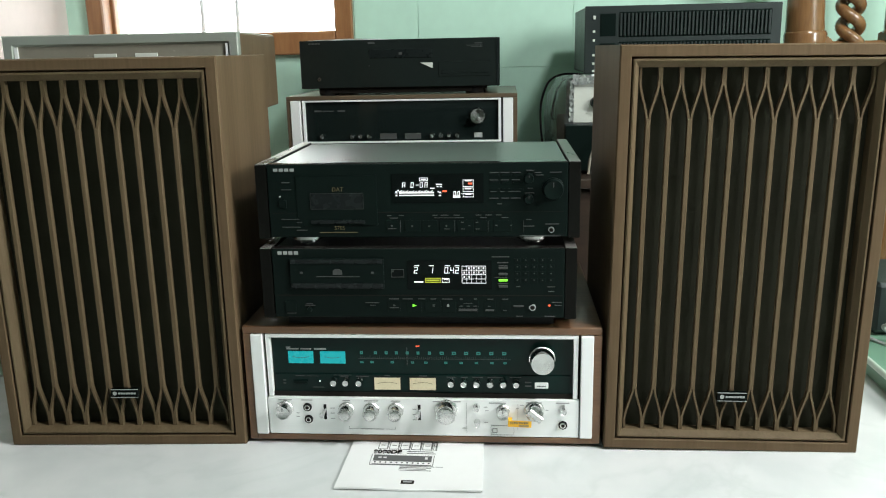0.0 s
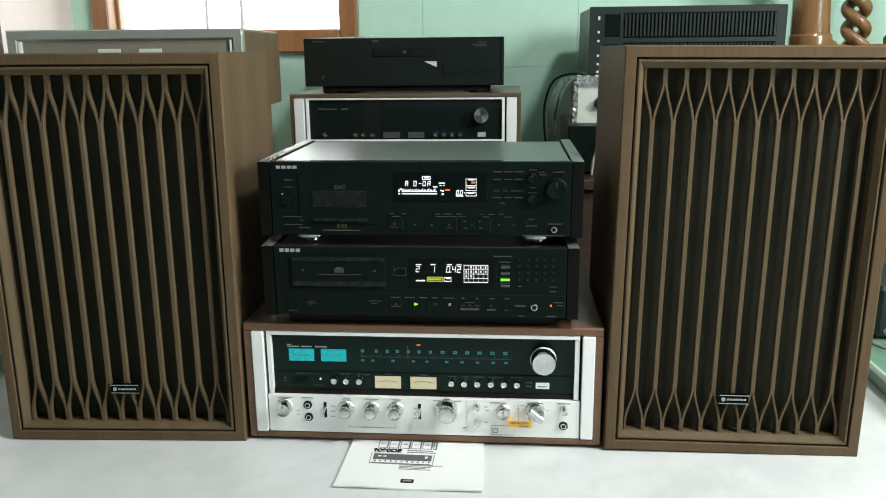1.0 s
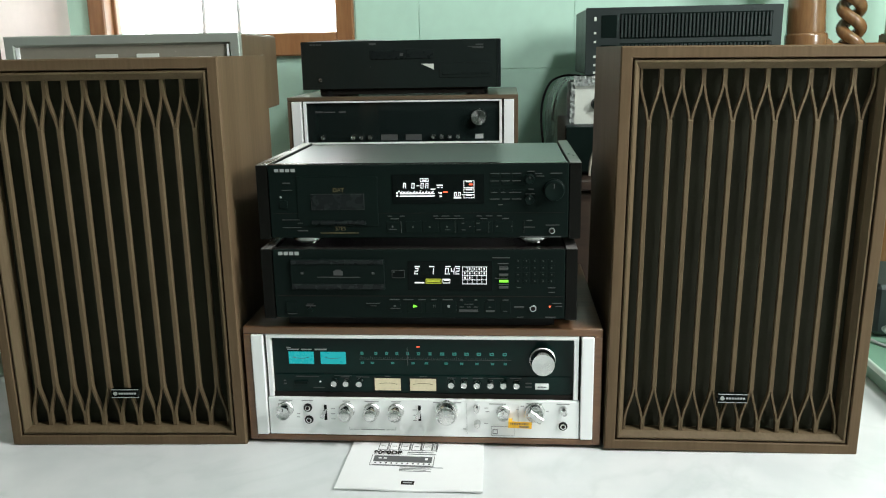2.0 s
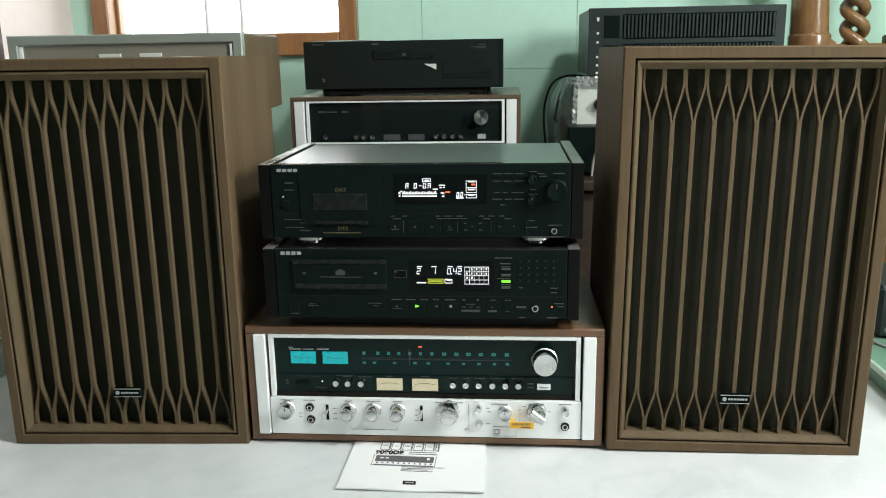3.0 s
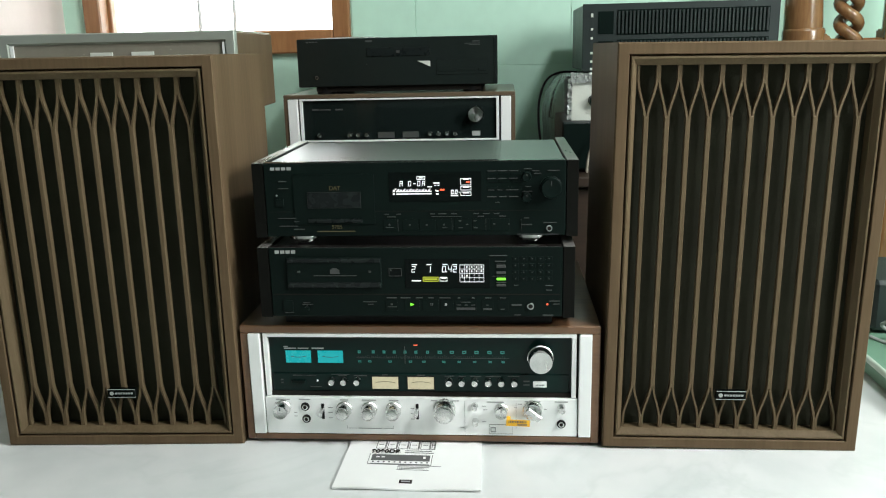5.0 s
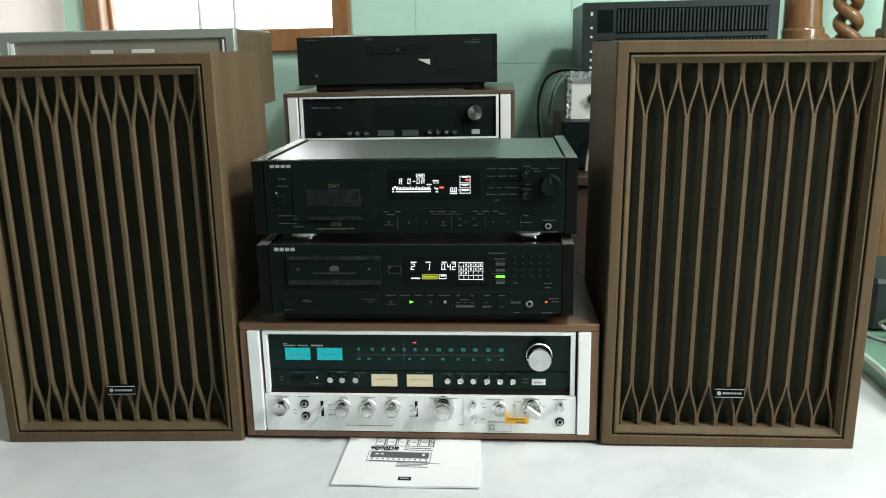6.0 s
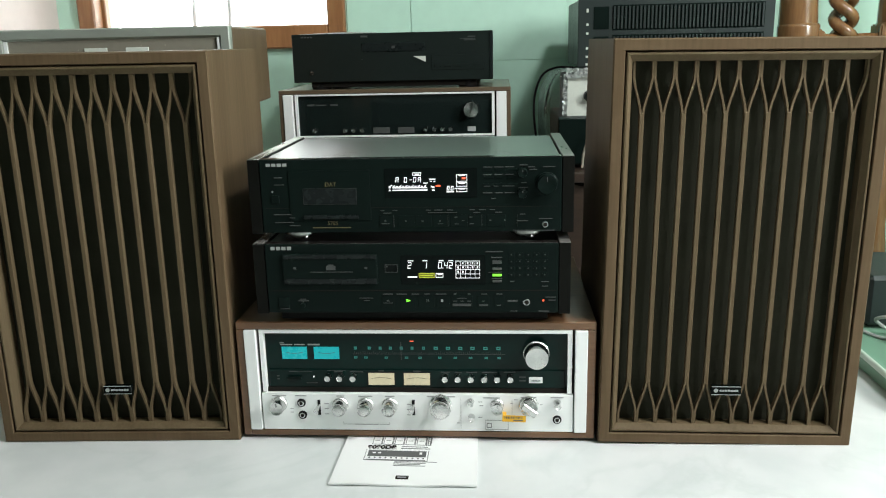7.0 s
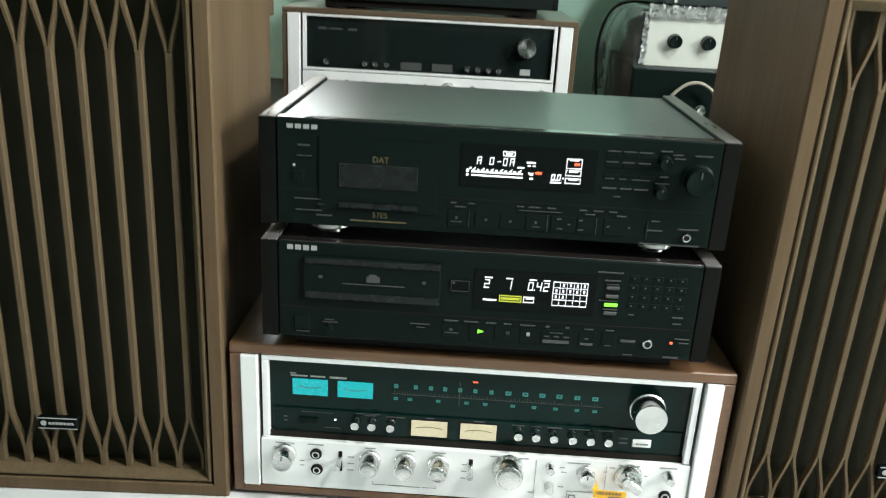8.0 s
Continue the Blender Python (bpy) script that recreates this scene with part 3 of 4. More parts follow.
    led = [(-200, -186, 112, 113), (-186, -163, 112.2, 112.6), (-220, -216, 104, 106), (-220, -216, 99, 101), (-173, -155, 93, 94), (-128, -114, 112, 113.2),
           (-103, -82, 112, 113.2), (-139, -110, 114, 114.6), (-58, -49, 113.4, 114.8), (-3, 9, 113.4, 114.8), (40, 54, 112, 113.2), (62, 73, 112, 113.2), (80, 97, 112, 113.2),
           (104, 128, 112, 113.2), (138, 156, 112.5, 113.7), (162, 172, 104, 106), (162, 172, 98, 100)]
    tagged(part("dial_print", bars(led, yl, 0.0006), M_DIM, r), kind="stuff")
    # tuning knob and maker's plate
    k = part("tuning_knob", lathe(0.188, yg, 0.145, [(0.0200, 0), (0.0200, 0.006), (0.0183, 0.0075), (0.0178, 0.026), (0.0172, 0.0275), (0.0150, 0.0275), (0.0005, 0.0268)], 48), M_ALUD, r, smooth=True)
    part("knob_ring", lathe(0.188, yg, 0.145, [(0.0187, 0.008), (0.0187, 0.0105), (0.0180, 0.011), (0.0179, 0.008)], 40), M_RUB, k)
    pl = part("maker_plate", box(0.177, 0.198, yl - 0.0016, yl, 0.0955, 0.1055, 0.0004), M_ALU, r)
    part("mark", logo(181, 195, 98.6, 100.6, 6, yl - 0.0016), M_INK, pl)
    # lower row
    knob(-0.217, 0.061, 0.0118, 0.022, r)
    jack(-0.1815, 0.063, 0.0068, r, collar=True)
    jack(-0.1805, 0.0425, 0.0068, r, collar=True)
    lever(-0.1535, 0.062, r)
    for x in (-0.119, -0.079, -0.0405):
        k = knob(x, 0.060, 0.0118, 0.022, r)
        part("inner_ring", lathe(x, -0.022, 0.060, [(0.008, -0.0005), (0.0078, 0.003), (0.007, 0.0034)], 28), M_ALUD, k, smooth=True)
    lever(-0.0035, 0.063, r)
    k = knob(0.0395, 0.0605, 0.0168, 0.021, r, name="volume_knob")
    part("inner_ring", lathe(0.0395, -0.021, 0.0605, [(0.0125, -0.0005), (0.0122, 0.003), (0.011, 0.0034)], 32), M_ALUD, k, smooth=True)
    knob(0.0865, 0.0675, 0.0048, 0.013, r, name="push_button", pointer=False, segs=20)
    knob(0.0875, 0.0415, 0.0048, 0.013, r, name="push_button", pointer=False, segs=20)
    knob(0.1275, 0.061, 0.0098, 0.018, r)
    sk = knob(0.1765, 0.0615, 0.0145, 0.012, r, name="selector_knob", pointer=False)
    bm = box(-0.0055, 0.0055, -0.0225, -0.011, -0.0135, 0.0135, 0.0015)
    bmesh.ops.rotate(bm, cent=(0, 0, 0), matrix=Matrix.Rotation(radians(-52), 3, "Y"), verts=bm.verts)
    part("grip", screen(bm, 0.1765, 0.0615), M_ALUD, sk)
    knob(0.2205, 0.066, 0.0055, 0.016, r, name="push_button", pointer=False, segs=20)
    jack(0.2205, 0.038, 0.0068, r, collar=True)
    low = [(-228, -206, 74.2, 75.4), (-191, -173, 74.2, 75.4), (-125, -113, 74.2, 75.4), (-90, -68, 74.2, 75.4), (-48, -33, 74.2, 75.4), (18, 62, 74.2, 75.6), (106, 132, 72.8, 74.2),
           (164, 188, 74, 75.4), (210, 230, 74, 75.4), (-98, -60, 26.2, 27.2), (-116, -100, 26.5, 27), (-58, -42, 26.5, 27), (-116, -115.6, 27, 31), (-42.4, -42, 27, 31),
           (-145, -138, 61, 62), (-145, -138, 52.5, 53.5), (-145, -138, 43.5, 44.5), (-14, -8, 61, 62), (-14, -8, 52, 53), (-14, -8, 43, 44), (70.6, 71, 22, 74),
           (150.6, 151, 30, 72), (-230, -224, 68, 69), (-200, -195, 52, 53), (-200, -195, 46, 47), (64, 70, 30, 31), (98, 104, 66, 67), (98, 104, 40, 41), (100, 106, 60, 61),
           (148, 152, 64, 65), (154, 160, 70, 71), (194, 198, 62, 63)]
    tagged(part("face_print", bars(low, 0.0, 0.0006), M_FINE, r, "small grey print"), kind="stuff")
    lab = part("tape_label", bars([(109, 145, 20, 36)], 0.0, 0.0005), M_ALU, r, "worn clear tape label")
    bm = outline(109, 145, 20, 36, 0.4, -0.0005)
    outline(111, 119, 23, 31, 1.2, -0.0005, bm)
    part("mark", bm, M_FINE, lab)
    st = box(-0.0180, 0.0180, -0.0205, -0.0195, -0.0052, 0.0052)
    bmesh.ops.rotate(st, cent=(0, 0, 0), matrix=Matrix.Rotation(radians(2), 3, "Y"), verts=st.verts)
    tag = part("price_tag", screen(st, 0.1535, 0.0482), M_STICK, r, "orange-yellow sticker with barred print")
    part("tag_tab", box(0.136, 0.142, -0.0195, 0.0, 0.0465, 0.0495), M_STICK, tag)
    bm = bars([(139 + k * 1.9, 139.6 + k * 1.9 + 0.5 * (k % 2), 48.6, 52) for k in range(15)], -0.0205, 0.0005)
    bars([(152, 167, 44.6, 46.4)], -0.0205, 0.0005, bm)
    part("print", bm, M_INK, tag)
    return r


receiver()


# ---- the two black decks on the receiver ----
def deck_body(d, W, H, D, z0, top_mat, side_w=0.018):
    inner = W / 2 - side_w
    part("front_panel", box(-inner + 0.0004, inner - 0.0004, 0.0, 0.014, z0 - 0.001, z0 + H - 0.0012, 0.0012), M_BLACK, d)
    part("top_trim", box(-inner + 0.001, inner - 0.001, 0.0012, 0.0142, z0 + H - 0.0011, z0 + H - 0.0002, 0.0003), M_LACQ, d, "thin glossy trim along the top of the fascia")
    part("lid", box(-inner + 0.001, inner - 0.001, 0.0145, D, z0 + H - 0.006, z0 + H - 0.0035, 0.0006), top_mat, d, "satin grey-black sheet metal")
    part("chassis", box(-inner + 0.002, inner - 0.002, 0.0145, D - 0.004, z0, z0 + H - 0.0065), M_AMP, d)
    for sx in (-1, 1):
        b = part("side_board", box(sx * (inner + 0.0004), sx * W / 2, 0.0008, D + 0.006, z0 - 0.003, z0 + H - 0.0012, 0.001), M_SIDE, d, "dark side board")
        # thin pale cap laid along the top of the dark board
        part("top_cap", box(sx * (inner + 0.0008), sx * (W / 2 - 0.0006), 0.0014, D + 0.005, z0 + H - 0.0012, z0 + H, 0.0008, segs=2), M_CAP, b, "pale satin top edge")


def deck_feet(d, W, D, z, h, metal=True):
    for sx in (-1, 1):
        for y in (0.030 if metal else 0.11, D - 0.05):
            # a broad flange on a narrower stem
            profile = [(0.015, 0.0), (0.0165, h * 0.06), (0.0165, h * 0.42), (0.0245, h * 0.46), (0.0255, h * 0.54), (0.0255, h * 0.95), (0.024, h)]
            f = part("foot", lathe(sx * W, y, 0.0, profile, 40, axis="z"), M_FOOT if metal else M_RUB, d, "turned silver foot" if metal else "", smooth=True)
            f.matrix_basis = pose(0, 0, z)


def tape_deck():
    W, H, D = 0.482, 0.1105, 0.292
    d = thing("digital_tape_deck", pose(-0.0005, 0.004, 0.3254), "black digital tape recorder with lit white display", "tape deck", "black decks")
    z = lambda v: v - 321.8
    deck_body(d, W, H, D, 0.0135, M_TOP)
    deck_feet(d, 0.172, D, 0.0, 0.0135)
    part("maker_mark", logo(-212, -179, z(434), z(440), 4), M_LEG, d)
    part("mode_lettering", words("DAT", -0.1255, z(404.6) / 1000, 0.0086, -0.0015), M_GOLD, d)
    part("mode_lettering", words("57ES", -0.1245, z(346) / 1000, 0.0082), M_GOLD, d)
    part("gold_print", bars([(-147, -89, z(341.4), z(342.6))], depth=0.0006), M_GOLD, d)
    tray = part("cassette_door", box(-0.180, -0.058, -0.0012, 0.0, z(352) / 1000, z(428) / 1000, 0.0008), M_BLACK, d)
    part("cassette_window", box(-0.158, -0.079, -0.0022, -0.0012, z(378) / 1000, z(401) / 1000, 0.0004), M_SMOKE, tray)
    part("window_rim", outline(-158.6, -78.6, z(377.6), z(401.6), 0.4, -0.0014), M_FAINT, tray)
    part("finger_strip", box(-0.159, -0.077, -0.004, -0.0012, z(355.5) / 1000, z(361.5) / 1000, 0.001), M_SMOKE, tray)
    part("panel_joint", bars([(-217, 217, z(371.6), z(372.2))], depth=0.0004), M_GAP, d)
    scr = part("display_window", box(-0.036, 0.100, -0.0008, 0.0, z(386) / 1000, z(430) / 1000, 0.0003), M_GLOSS, d)
    y = -0.0009
    for ch, x in (("A", -20), ("D", -7.5), ("-", 0), ("D", 6), ("A", 13)):
        part("figure", seven(ch, x, z(409.4), 7.6, 0.75, y), M_WHITE, scr, "white lit segment figure")
    bm = bars([(-25, 27, z(400.8), z(402.2)), (-25, 27, z(397.2), z(398.6)), (-30, -27.6, z(401), z(404)), (-30, -27.6, z(397), z(399)), (-27, -25, z(404), z(406))], y)
    bars([(-24 + k * 4.6, -21.6 + k * 4.6, z(402.2), z(404.2)) for k in range(11)], y, bm=bm)
    bars([(-22 + k * 9.2, -20.8 + k * 9.2, z(404.4), z(405.6)) for k in range(6)], y, bm=bm)
    bars([(32.4, 33.6, z(402), z(404)), (34, 37.4, z(401), z(403)), (34, 37.4, z(396.6), z(398.4))], y, bm=bm)
    bars([(21, 28, z(407.6), z(408.8)), (30, 39, z(413), z(414.6)), (31, 34, z(410), z(411)), (36, 39, z(410), z(411)), (8.6, 15.4, z(420.8), z(422.2))], y, bm=bm)
    outline(5.6, 18, z(419), z(424), 0.7, y, bm)
    part("level_meter", bm, M_WHITE, scr)
    bm = bmesh.new()
    for z0, z1 in ((410, 420.4), (402.6, 408.6), (394.6, 400.4)):
        outline(69.6, 85.2, z(z0), z(z1), 0.65, y, bm)
        bars([(73, 82, z(z1) - 2.2, z(z1) - 1.1)], y, bm=bm)
    part("mode_boxes", bm, M_WHITE, scr)
    bm = seven("0", 55.4, z(397), 6.4, 0.8, y)
    seven("0", 61.2, z(397), 6.4, 0.8, y, bm)
    bars([(55, 66, z(394.2), z(395.6)), (59.6, 60.6, z(397), z(398)), (67, 68.4, z(399), z(400.4))], y, bm=bm)
    part("counter_readout", bm, M_WHITE, scr)
    part("peak_lamp", bars([(39.4, 46, z(402.6), z(404.8))], y), M_RED, scr)
    part("peak_lamp", bars([(77.6, 83, z(413.6), z(416))], y), M_RED, scr)
    # knobs and keys
    for x, zz, r, ln in ((0.201, 406, 0.0150, 0.016), (0.166, 422.5, 0.0066, 0.012), (0.166, 392, 0.0066, 0.012)):
        knob(x, z(zz) / 1000, r, ln, d, M_BLACK, name="level_knob")
    jack(0.199, z(345) / 1000, 0.0046, d)
    for row in (428, 417, 406):
        for k in range(3):
            part("key", box(0.1085 + 0.0175 * k, 0.1235 + 0.0175 * k, -0.0009, 0.0, z(row - 3.2) / 1000, z(row + 0.8) / 1000, 0.0004), M_BLACK, d)
    for x0, w in ((-46, 21), (-18, 24), (8, 24), (34, 24), (60, 25), (87, 25), (114, 27)):
        part("transport_key", box(x0 / 1000, (x0 + w) / 1000, -0.0007, 0.0, z(342.5) / 1000, z(360) / 1000, 0.0003), M_BLACK, d)
    dim = [(109 + k * 16, 122 + k * 16, z(430), z(431)) for k in range(3)] + [(109 + k * 16, 121 + k * 16, z(419), z(420)) for k in range(3)]
    dim += [(110, 119, z(402), z(403)), (124, 131, z(402), z(403)), (136, 154, z(402), z(403)), (108, 122, z(392), z(393.2)), (126, 137, z(392), z(393.2)), (140, 154, z(392), z(393.2)),
            (120, 127, z(383.6), z(384.6)), (162, 173, z(432.6), z(433.8)), (174, 184, z(429.6), z(430.6)), (176, 187, z(425.8), z(426.8)), (196, 213, z(429.6), z(430.8)),
            (164, 172, z(406.6), z(407.6)), (160, 174, z(399.4), z(400.6)), (162, 170, z(360), z(361)), (158, 174, z(350), z(351)), (190, 210, z(353), z(354)), (152, 213, z(335.6), z(336.6))]
    dim += [(-44, -38, z(367), z(368)), (-26, -19, z(367), z(368)), (-40, -28, z(363), z(364)), (24, 31, z(367), z(368)), (36, 48, z(367), z(368)), (55, 64, z(367), z(368)),
            (88, 96, z(367), z(368)), (102, 112, z(367), z(368)), (118, 126, z(367), z(368)), (26, 70, z(363.4), z(363.9)), (94, 104, z(363), z(364)), (126, 136, z(363), z(364))]
    dim += [(-43, -31, z(347), z(348)), (-38.5, -36, z(350.5), z(353)), (-8, -5.6, z(350), z(352.4)), (17, 20, z(350), z(352)), (43, 45.4, z(350), z(352.4)), (41, 49, z(346.4), z(347.2)),
            (66, 70, z(356), z(357.4)), (77, 80, z(351), z(352)), (88, 92, z(356), z(357.4)), (66, 72, z(346), z(347)), (88, 94, z(346), z(347)), (117, 120, z(351), z(352.6)), (139, 141, z(351), z(352.6)),
            (-24.6, -24.2, z(342), z(360)), (56, 56.4, z(342), z(360)), (106, 106.4, z(342), z(360)), (158, 158.3, z(342), z(360))]
    dim += [(-201, -189, z(417.4), z(418.8)), (-202, -187, z(407), z(407.8)), (-205, -177, z(362), z(362.8)), (-204, -176, z(350), z(350.8)), (-181, -173, z(357), z(358)), (-182, -166, z(345), z(346.2))]
    tagged(part("panel_print", bars(dim, depth=0.0013), M_DIM, d, "small unreadable grey print"), kind="stuff")
    part("power_key", box(-0.207, -0.195, -0.002, 0, z(380) / 1000, z(392) / 1000, 0.0006), M_BLACK, d)
    part("power_lamp", lathe(-0.205, 0, z(397) / 1000, [(0.0015, 0), (0.0012, 0.0012)], 10), M_LEG, d)
    return d


def disc_player():
    W, H, D = 0.474, 0.107, 0.34
    d = thing("compact_disc_player", pose(-0.001, -0.012, 0.1977), "black compact disc player with lit track display", "disc player", "black decks")
    z = lambda v: v - 194.3
    deck_body(d, W, H, D, 0.0203, M_TOP)
    # black box stands in for the shade and dark underside below the player
    part("underside_fill", box(-0.205, 0.205, 0.022, D - 0.01, 0.0025, 0.0200), M_RUB, d)
    deck_feet(d, 0.165, D, 0.0, 0.0203, metal=False)
    part("maker_mark", logo(-209, -176, z(311), z(318), 4), M_LEG, d)
    tray = part("disc_tray", box(-0.192, -0.049, -0.003, 0.0, z(259) / 1000, z(306) / 1000, 0.001), M_BLACK, d)
    for z0, z1 in ((298.6, 305.4), (259.8, 268.4)):
        part("tray_lip", box(-0.1905, -0.0505, -0.0046, -0.003, z(z0) / 1000, z(z1) / 1000, 0.0008), M_SMOKE, tray)
    part("disc_mark", bars([(-126, -112, z(281.4), z(288)), (-123, -115, z(288), z(290))], -0.003), M_DIM, tray)
    part("tray_line", bars([(-151, -86, z(278), z(278.9)), (-176, -172, z(283), z(286)), (-68, -64, z(283), z(286))], -0.003), M_DIM, tray)
    part("panel_joint", bars([(-217, 217, z(247.6), z(248.8))], depth=0.0005), M_GAP, d)
    sen = part("sensor_window", bars([(-38, -19, z(277), z(289))], depth=0.0008), M_GLOSS, d)
    bm = outline(-38, -19, z(277), z(289), 0.5, -0.0008)
    bars([(-36.5, -34, z(285), z(287.4))], -0.0008, bm=bm)
    part("sensor_rim", bm, M_DIM, sen)
    scr = part("display_window", box(-0.014, 0.112, -0.0008, 0.0, z(258) / 1000, z(303) / 1000, 0.0003), M_GLOSS, d)
    y = -0.0009
    for ch, x in (("2", -4), ("1", 19), ("0", 41.4), ("4", 50.0), ("2", 57.4)):
        part("figure", seven(ch, x, z(283), 9.4, 0.8, y), M_WHITE, scr, "white lit segment figure")
    part("figure", bars([(47.8, 48.9, z(283), z(284.2))], y), M_WHITE, scr)
    for row in ((-3.6, 4.6, z(294.2), z(295.2)), (18.4, 26, z(294.2), z(295.2)), (42.6, 50, z(294.2), z(295.2)), (57, 64, z(294.2), z(295.2)), (-4, 10, z(269), z(270.6)), (40.6, 47.4, z(273), z(274.4))):
        part("display_label", bars([row], y), M_WHITE, scr)
    part("display_label", outline(37.8, 49, z(269), z(275.6), 0.7, y), M_WHITE, scr)
    bm = outline(12.6, 36, z(268.6), z(275.8), 1.0, y)
    bars([(14.4, 34, z(271), z(273.4))], y, bm=bm)
    part("repeat_lamp", bm, M_YELL, scr, "yellow-green lit mode bar")
    bm = outline(67.6, 103.4, z(267.8), z(294.4), 0.5, y)
    bars([(67.6 + 7.16 * k - 0.18, 67.6 + 7.16 * k + 0.18, z(267.8), z(294.4)) for k in range(1, 5)], y, bm=bm)
    bars([(67.6, 103.4, z(267.8 + 6.65 * k) - 0.18, z(267.8 + 6.65 * k) + 0.18) for k in range(1, 4)], y, bm=bm)
    for n in range(20):
        if n in (0, 12, 13, 14, 15, 16, 17, 18, 19):
            continue
        cx, cz = 71.2 + 7.16 * (n % 5), z(291.0 - 6.65 * (n // 5))
        bars([(cx - 0.9, cx + 0.9, cz - 1.4, cz + 1.4)], y, bm=bm)
    part("track_calendar", bm, M_WHITE, scr, "white lit calendar of tracks")
    for zz, mt in ((291.4, M_DIM), (282, M_DIM), (272.4, M_GREEN), (263, M_DIM)):
        part("mode_key", box(0.122, 0.1355, -0.0025, 0, z(zz - 1.7) / 1000, z(zz + 1.7) / 1000, 0.0005), mt, d, "lit green key" if mt == M_GREEN else "")
    for r in range(4):
        for k in range(5):
            part("number_key", box((145.5 + 12.3 * k) / 1000, (154.5 + 12.3 * k) / 1000, -0.0007, 0, z(269.5 + 10.2 * r) / 1000, z(275.5 + 10.2 * r) / 1000, 0.0003), M_BLACK, d)
    dots = [(149 + 12.3 * k, 150.6 + 12.3 * k, z(271.8 + 10.2 * r), z(273.4 + 10.2 * r)) for r in range(4) for k in range(5)]
    dots += [(120, 136, z(298.6), z(299.8)), (122, 135, z(294.6), z(295.2)), (116, 135, z(276.4), z(277)), (121, 136, z(266.6), z(267.6)), (112, 138, z(307.4), z(308.6)), (148, 154, z(262), z(263)),
             (194, 205, z(261.6), z(262.6)), (195, 204, z(254.6), z(255.6)), (-200, -190, z(229.4), z(230.6)), (-200, -186, z(219.6), z(220.4)), (-170, -160, z(234.8), z(235.6)), (-172, -156, z(232), z(233)),
             (-165.4, -164.6, z(227), z(232)), (-79, -58, z(236.4), z(237.2)), (-72, -63, z(232.6), z(233.2))]
    dots += [(-43, -28, z(242.4), z(243.6)), (-22, -7, z(242.4), z(243.6)), (1, 12, z(242.4), z(243.6)), (20, 28, z(242.4), z(243.6)), (37, 53, z(242.4), z(243.6)), (64, 68, z(242), z(243.8)),
             (85, 89, z(242), z(243.8)), (105, 114, z(242.4), z(243.4)), (127, 136, z(242.4), z(243.4)), (-42, -28, z(228.6), z(229.6)), (-37, -33.6, z(231.6), z(234)), (63, 69, z(231.4), z(232.6)),
             (74, 79, z(231.4), z(232.6)), (84, 90, z(231.4), z(232.6)), (69, 83, z(236), z(236.8)), (62, 90, z(224.4), z(228)), (102, 115, z(224.4), z(227)), (106, 110, z(231.4), z(232.4)), (128, 134, z(225), z(226)),
             (144, 159, z(231), z(233.4)), (200, 215, z(237.6), z(238.6)), (205, 215, z(233), z(234)), (148, 158, z(216), z(216.8)), (190, 206, z(215.6), z(217))]
    tagged(part("panel_print", bars(dots, depth=0.0013), M_DIM, d, "small unreadable grey print"), kind="stuff")
    bm = bmesh.new()
    v = [bm.verts.new(p) for p in ((-0.0072, -0.0026, z(230.8) / 1000), (-0.0072, -0.0026, z(235.2) / 1000), (-0.0012, -0.0026, z(233) / 1000))]
    q = [bm.verts.new((p.co.x, 0.0, p.co.z)) for p in v]
    bm.faces.new(v)
    for a in range(3):
        bm.faces.new((v[a], v[(a + 1) % 3], q[(a + 1) % 3], q[a]))
    part("play_lamp", bm, M_GREEN, d, "lit green play arrow")
    part("stop_mark", bars([(44.6, 48, z(231.4), z(234.8))], depth=0.0026), M_LEG, d)
    part("pause_mark", bars([(23, 24.2, z(231.4), z(234.6)), (25.4, 26.6, z(231.4), z(234.6))], depth=0.0024), M_DIM, d)
    for x0, w in ((-45, 19), (-16, 22), (11, 24), (38, 20), (60, 32), (100, 17), (124, 15)):
        part("transport_key", box(x0 / 1000, (x0 + w) / 1000, -0.0007, 0, z(222.5) / 1000, z(240.4) / 1000, 0.0003), M_BLACK, d)
    jack(0.172, z(230.5) / 1000, 0.0052, d)
    part("remote_lamp", lathe(0.197, 0, z(233) / 1000, [(0.0016, 0), (0.0013, 0.0012)], 12), M_RED, d)
    part("power_key", box(-0.202, -0.186, -0.0016, 0, z(222) / 1000, z(239) / 1000, 0.0006), M_BLACK, d)
    part("timer_switch", lathe(-0.165, 0, z(226) / 1000, [(0.004, 0), (0.0036, 0.006)], 18), M_BLACK, d, smooth=True)
    return d


disc_player()
tape_deck()


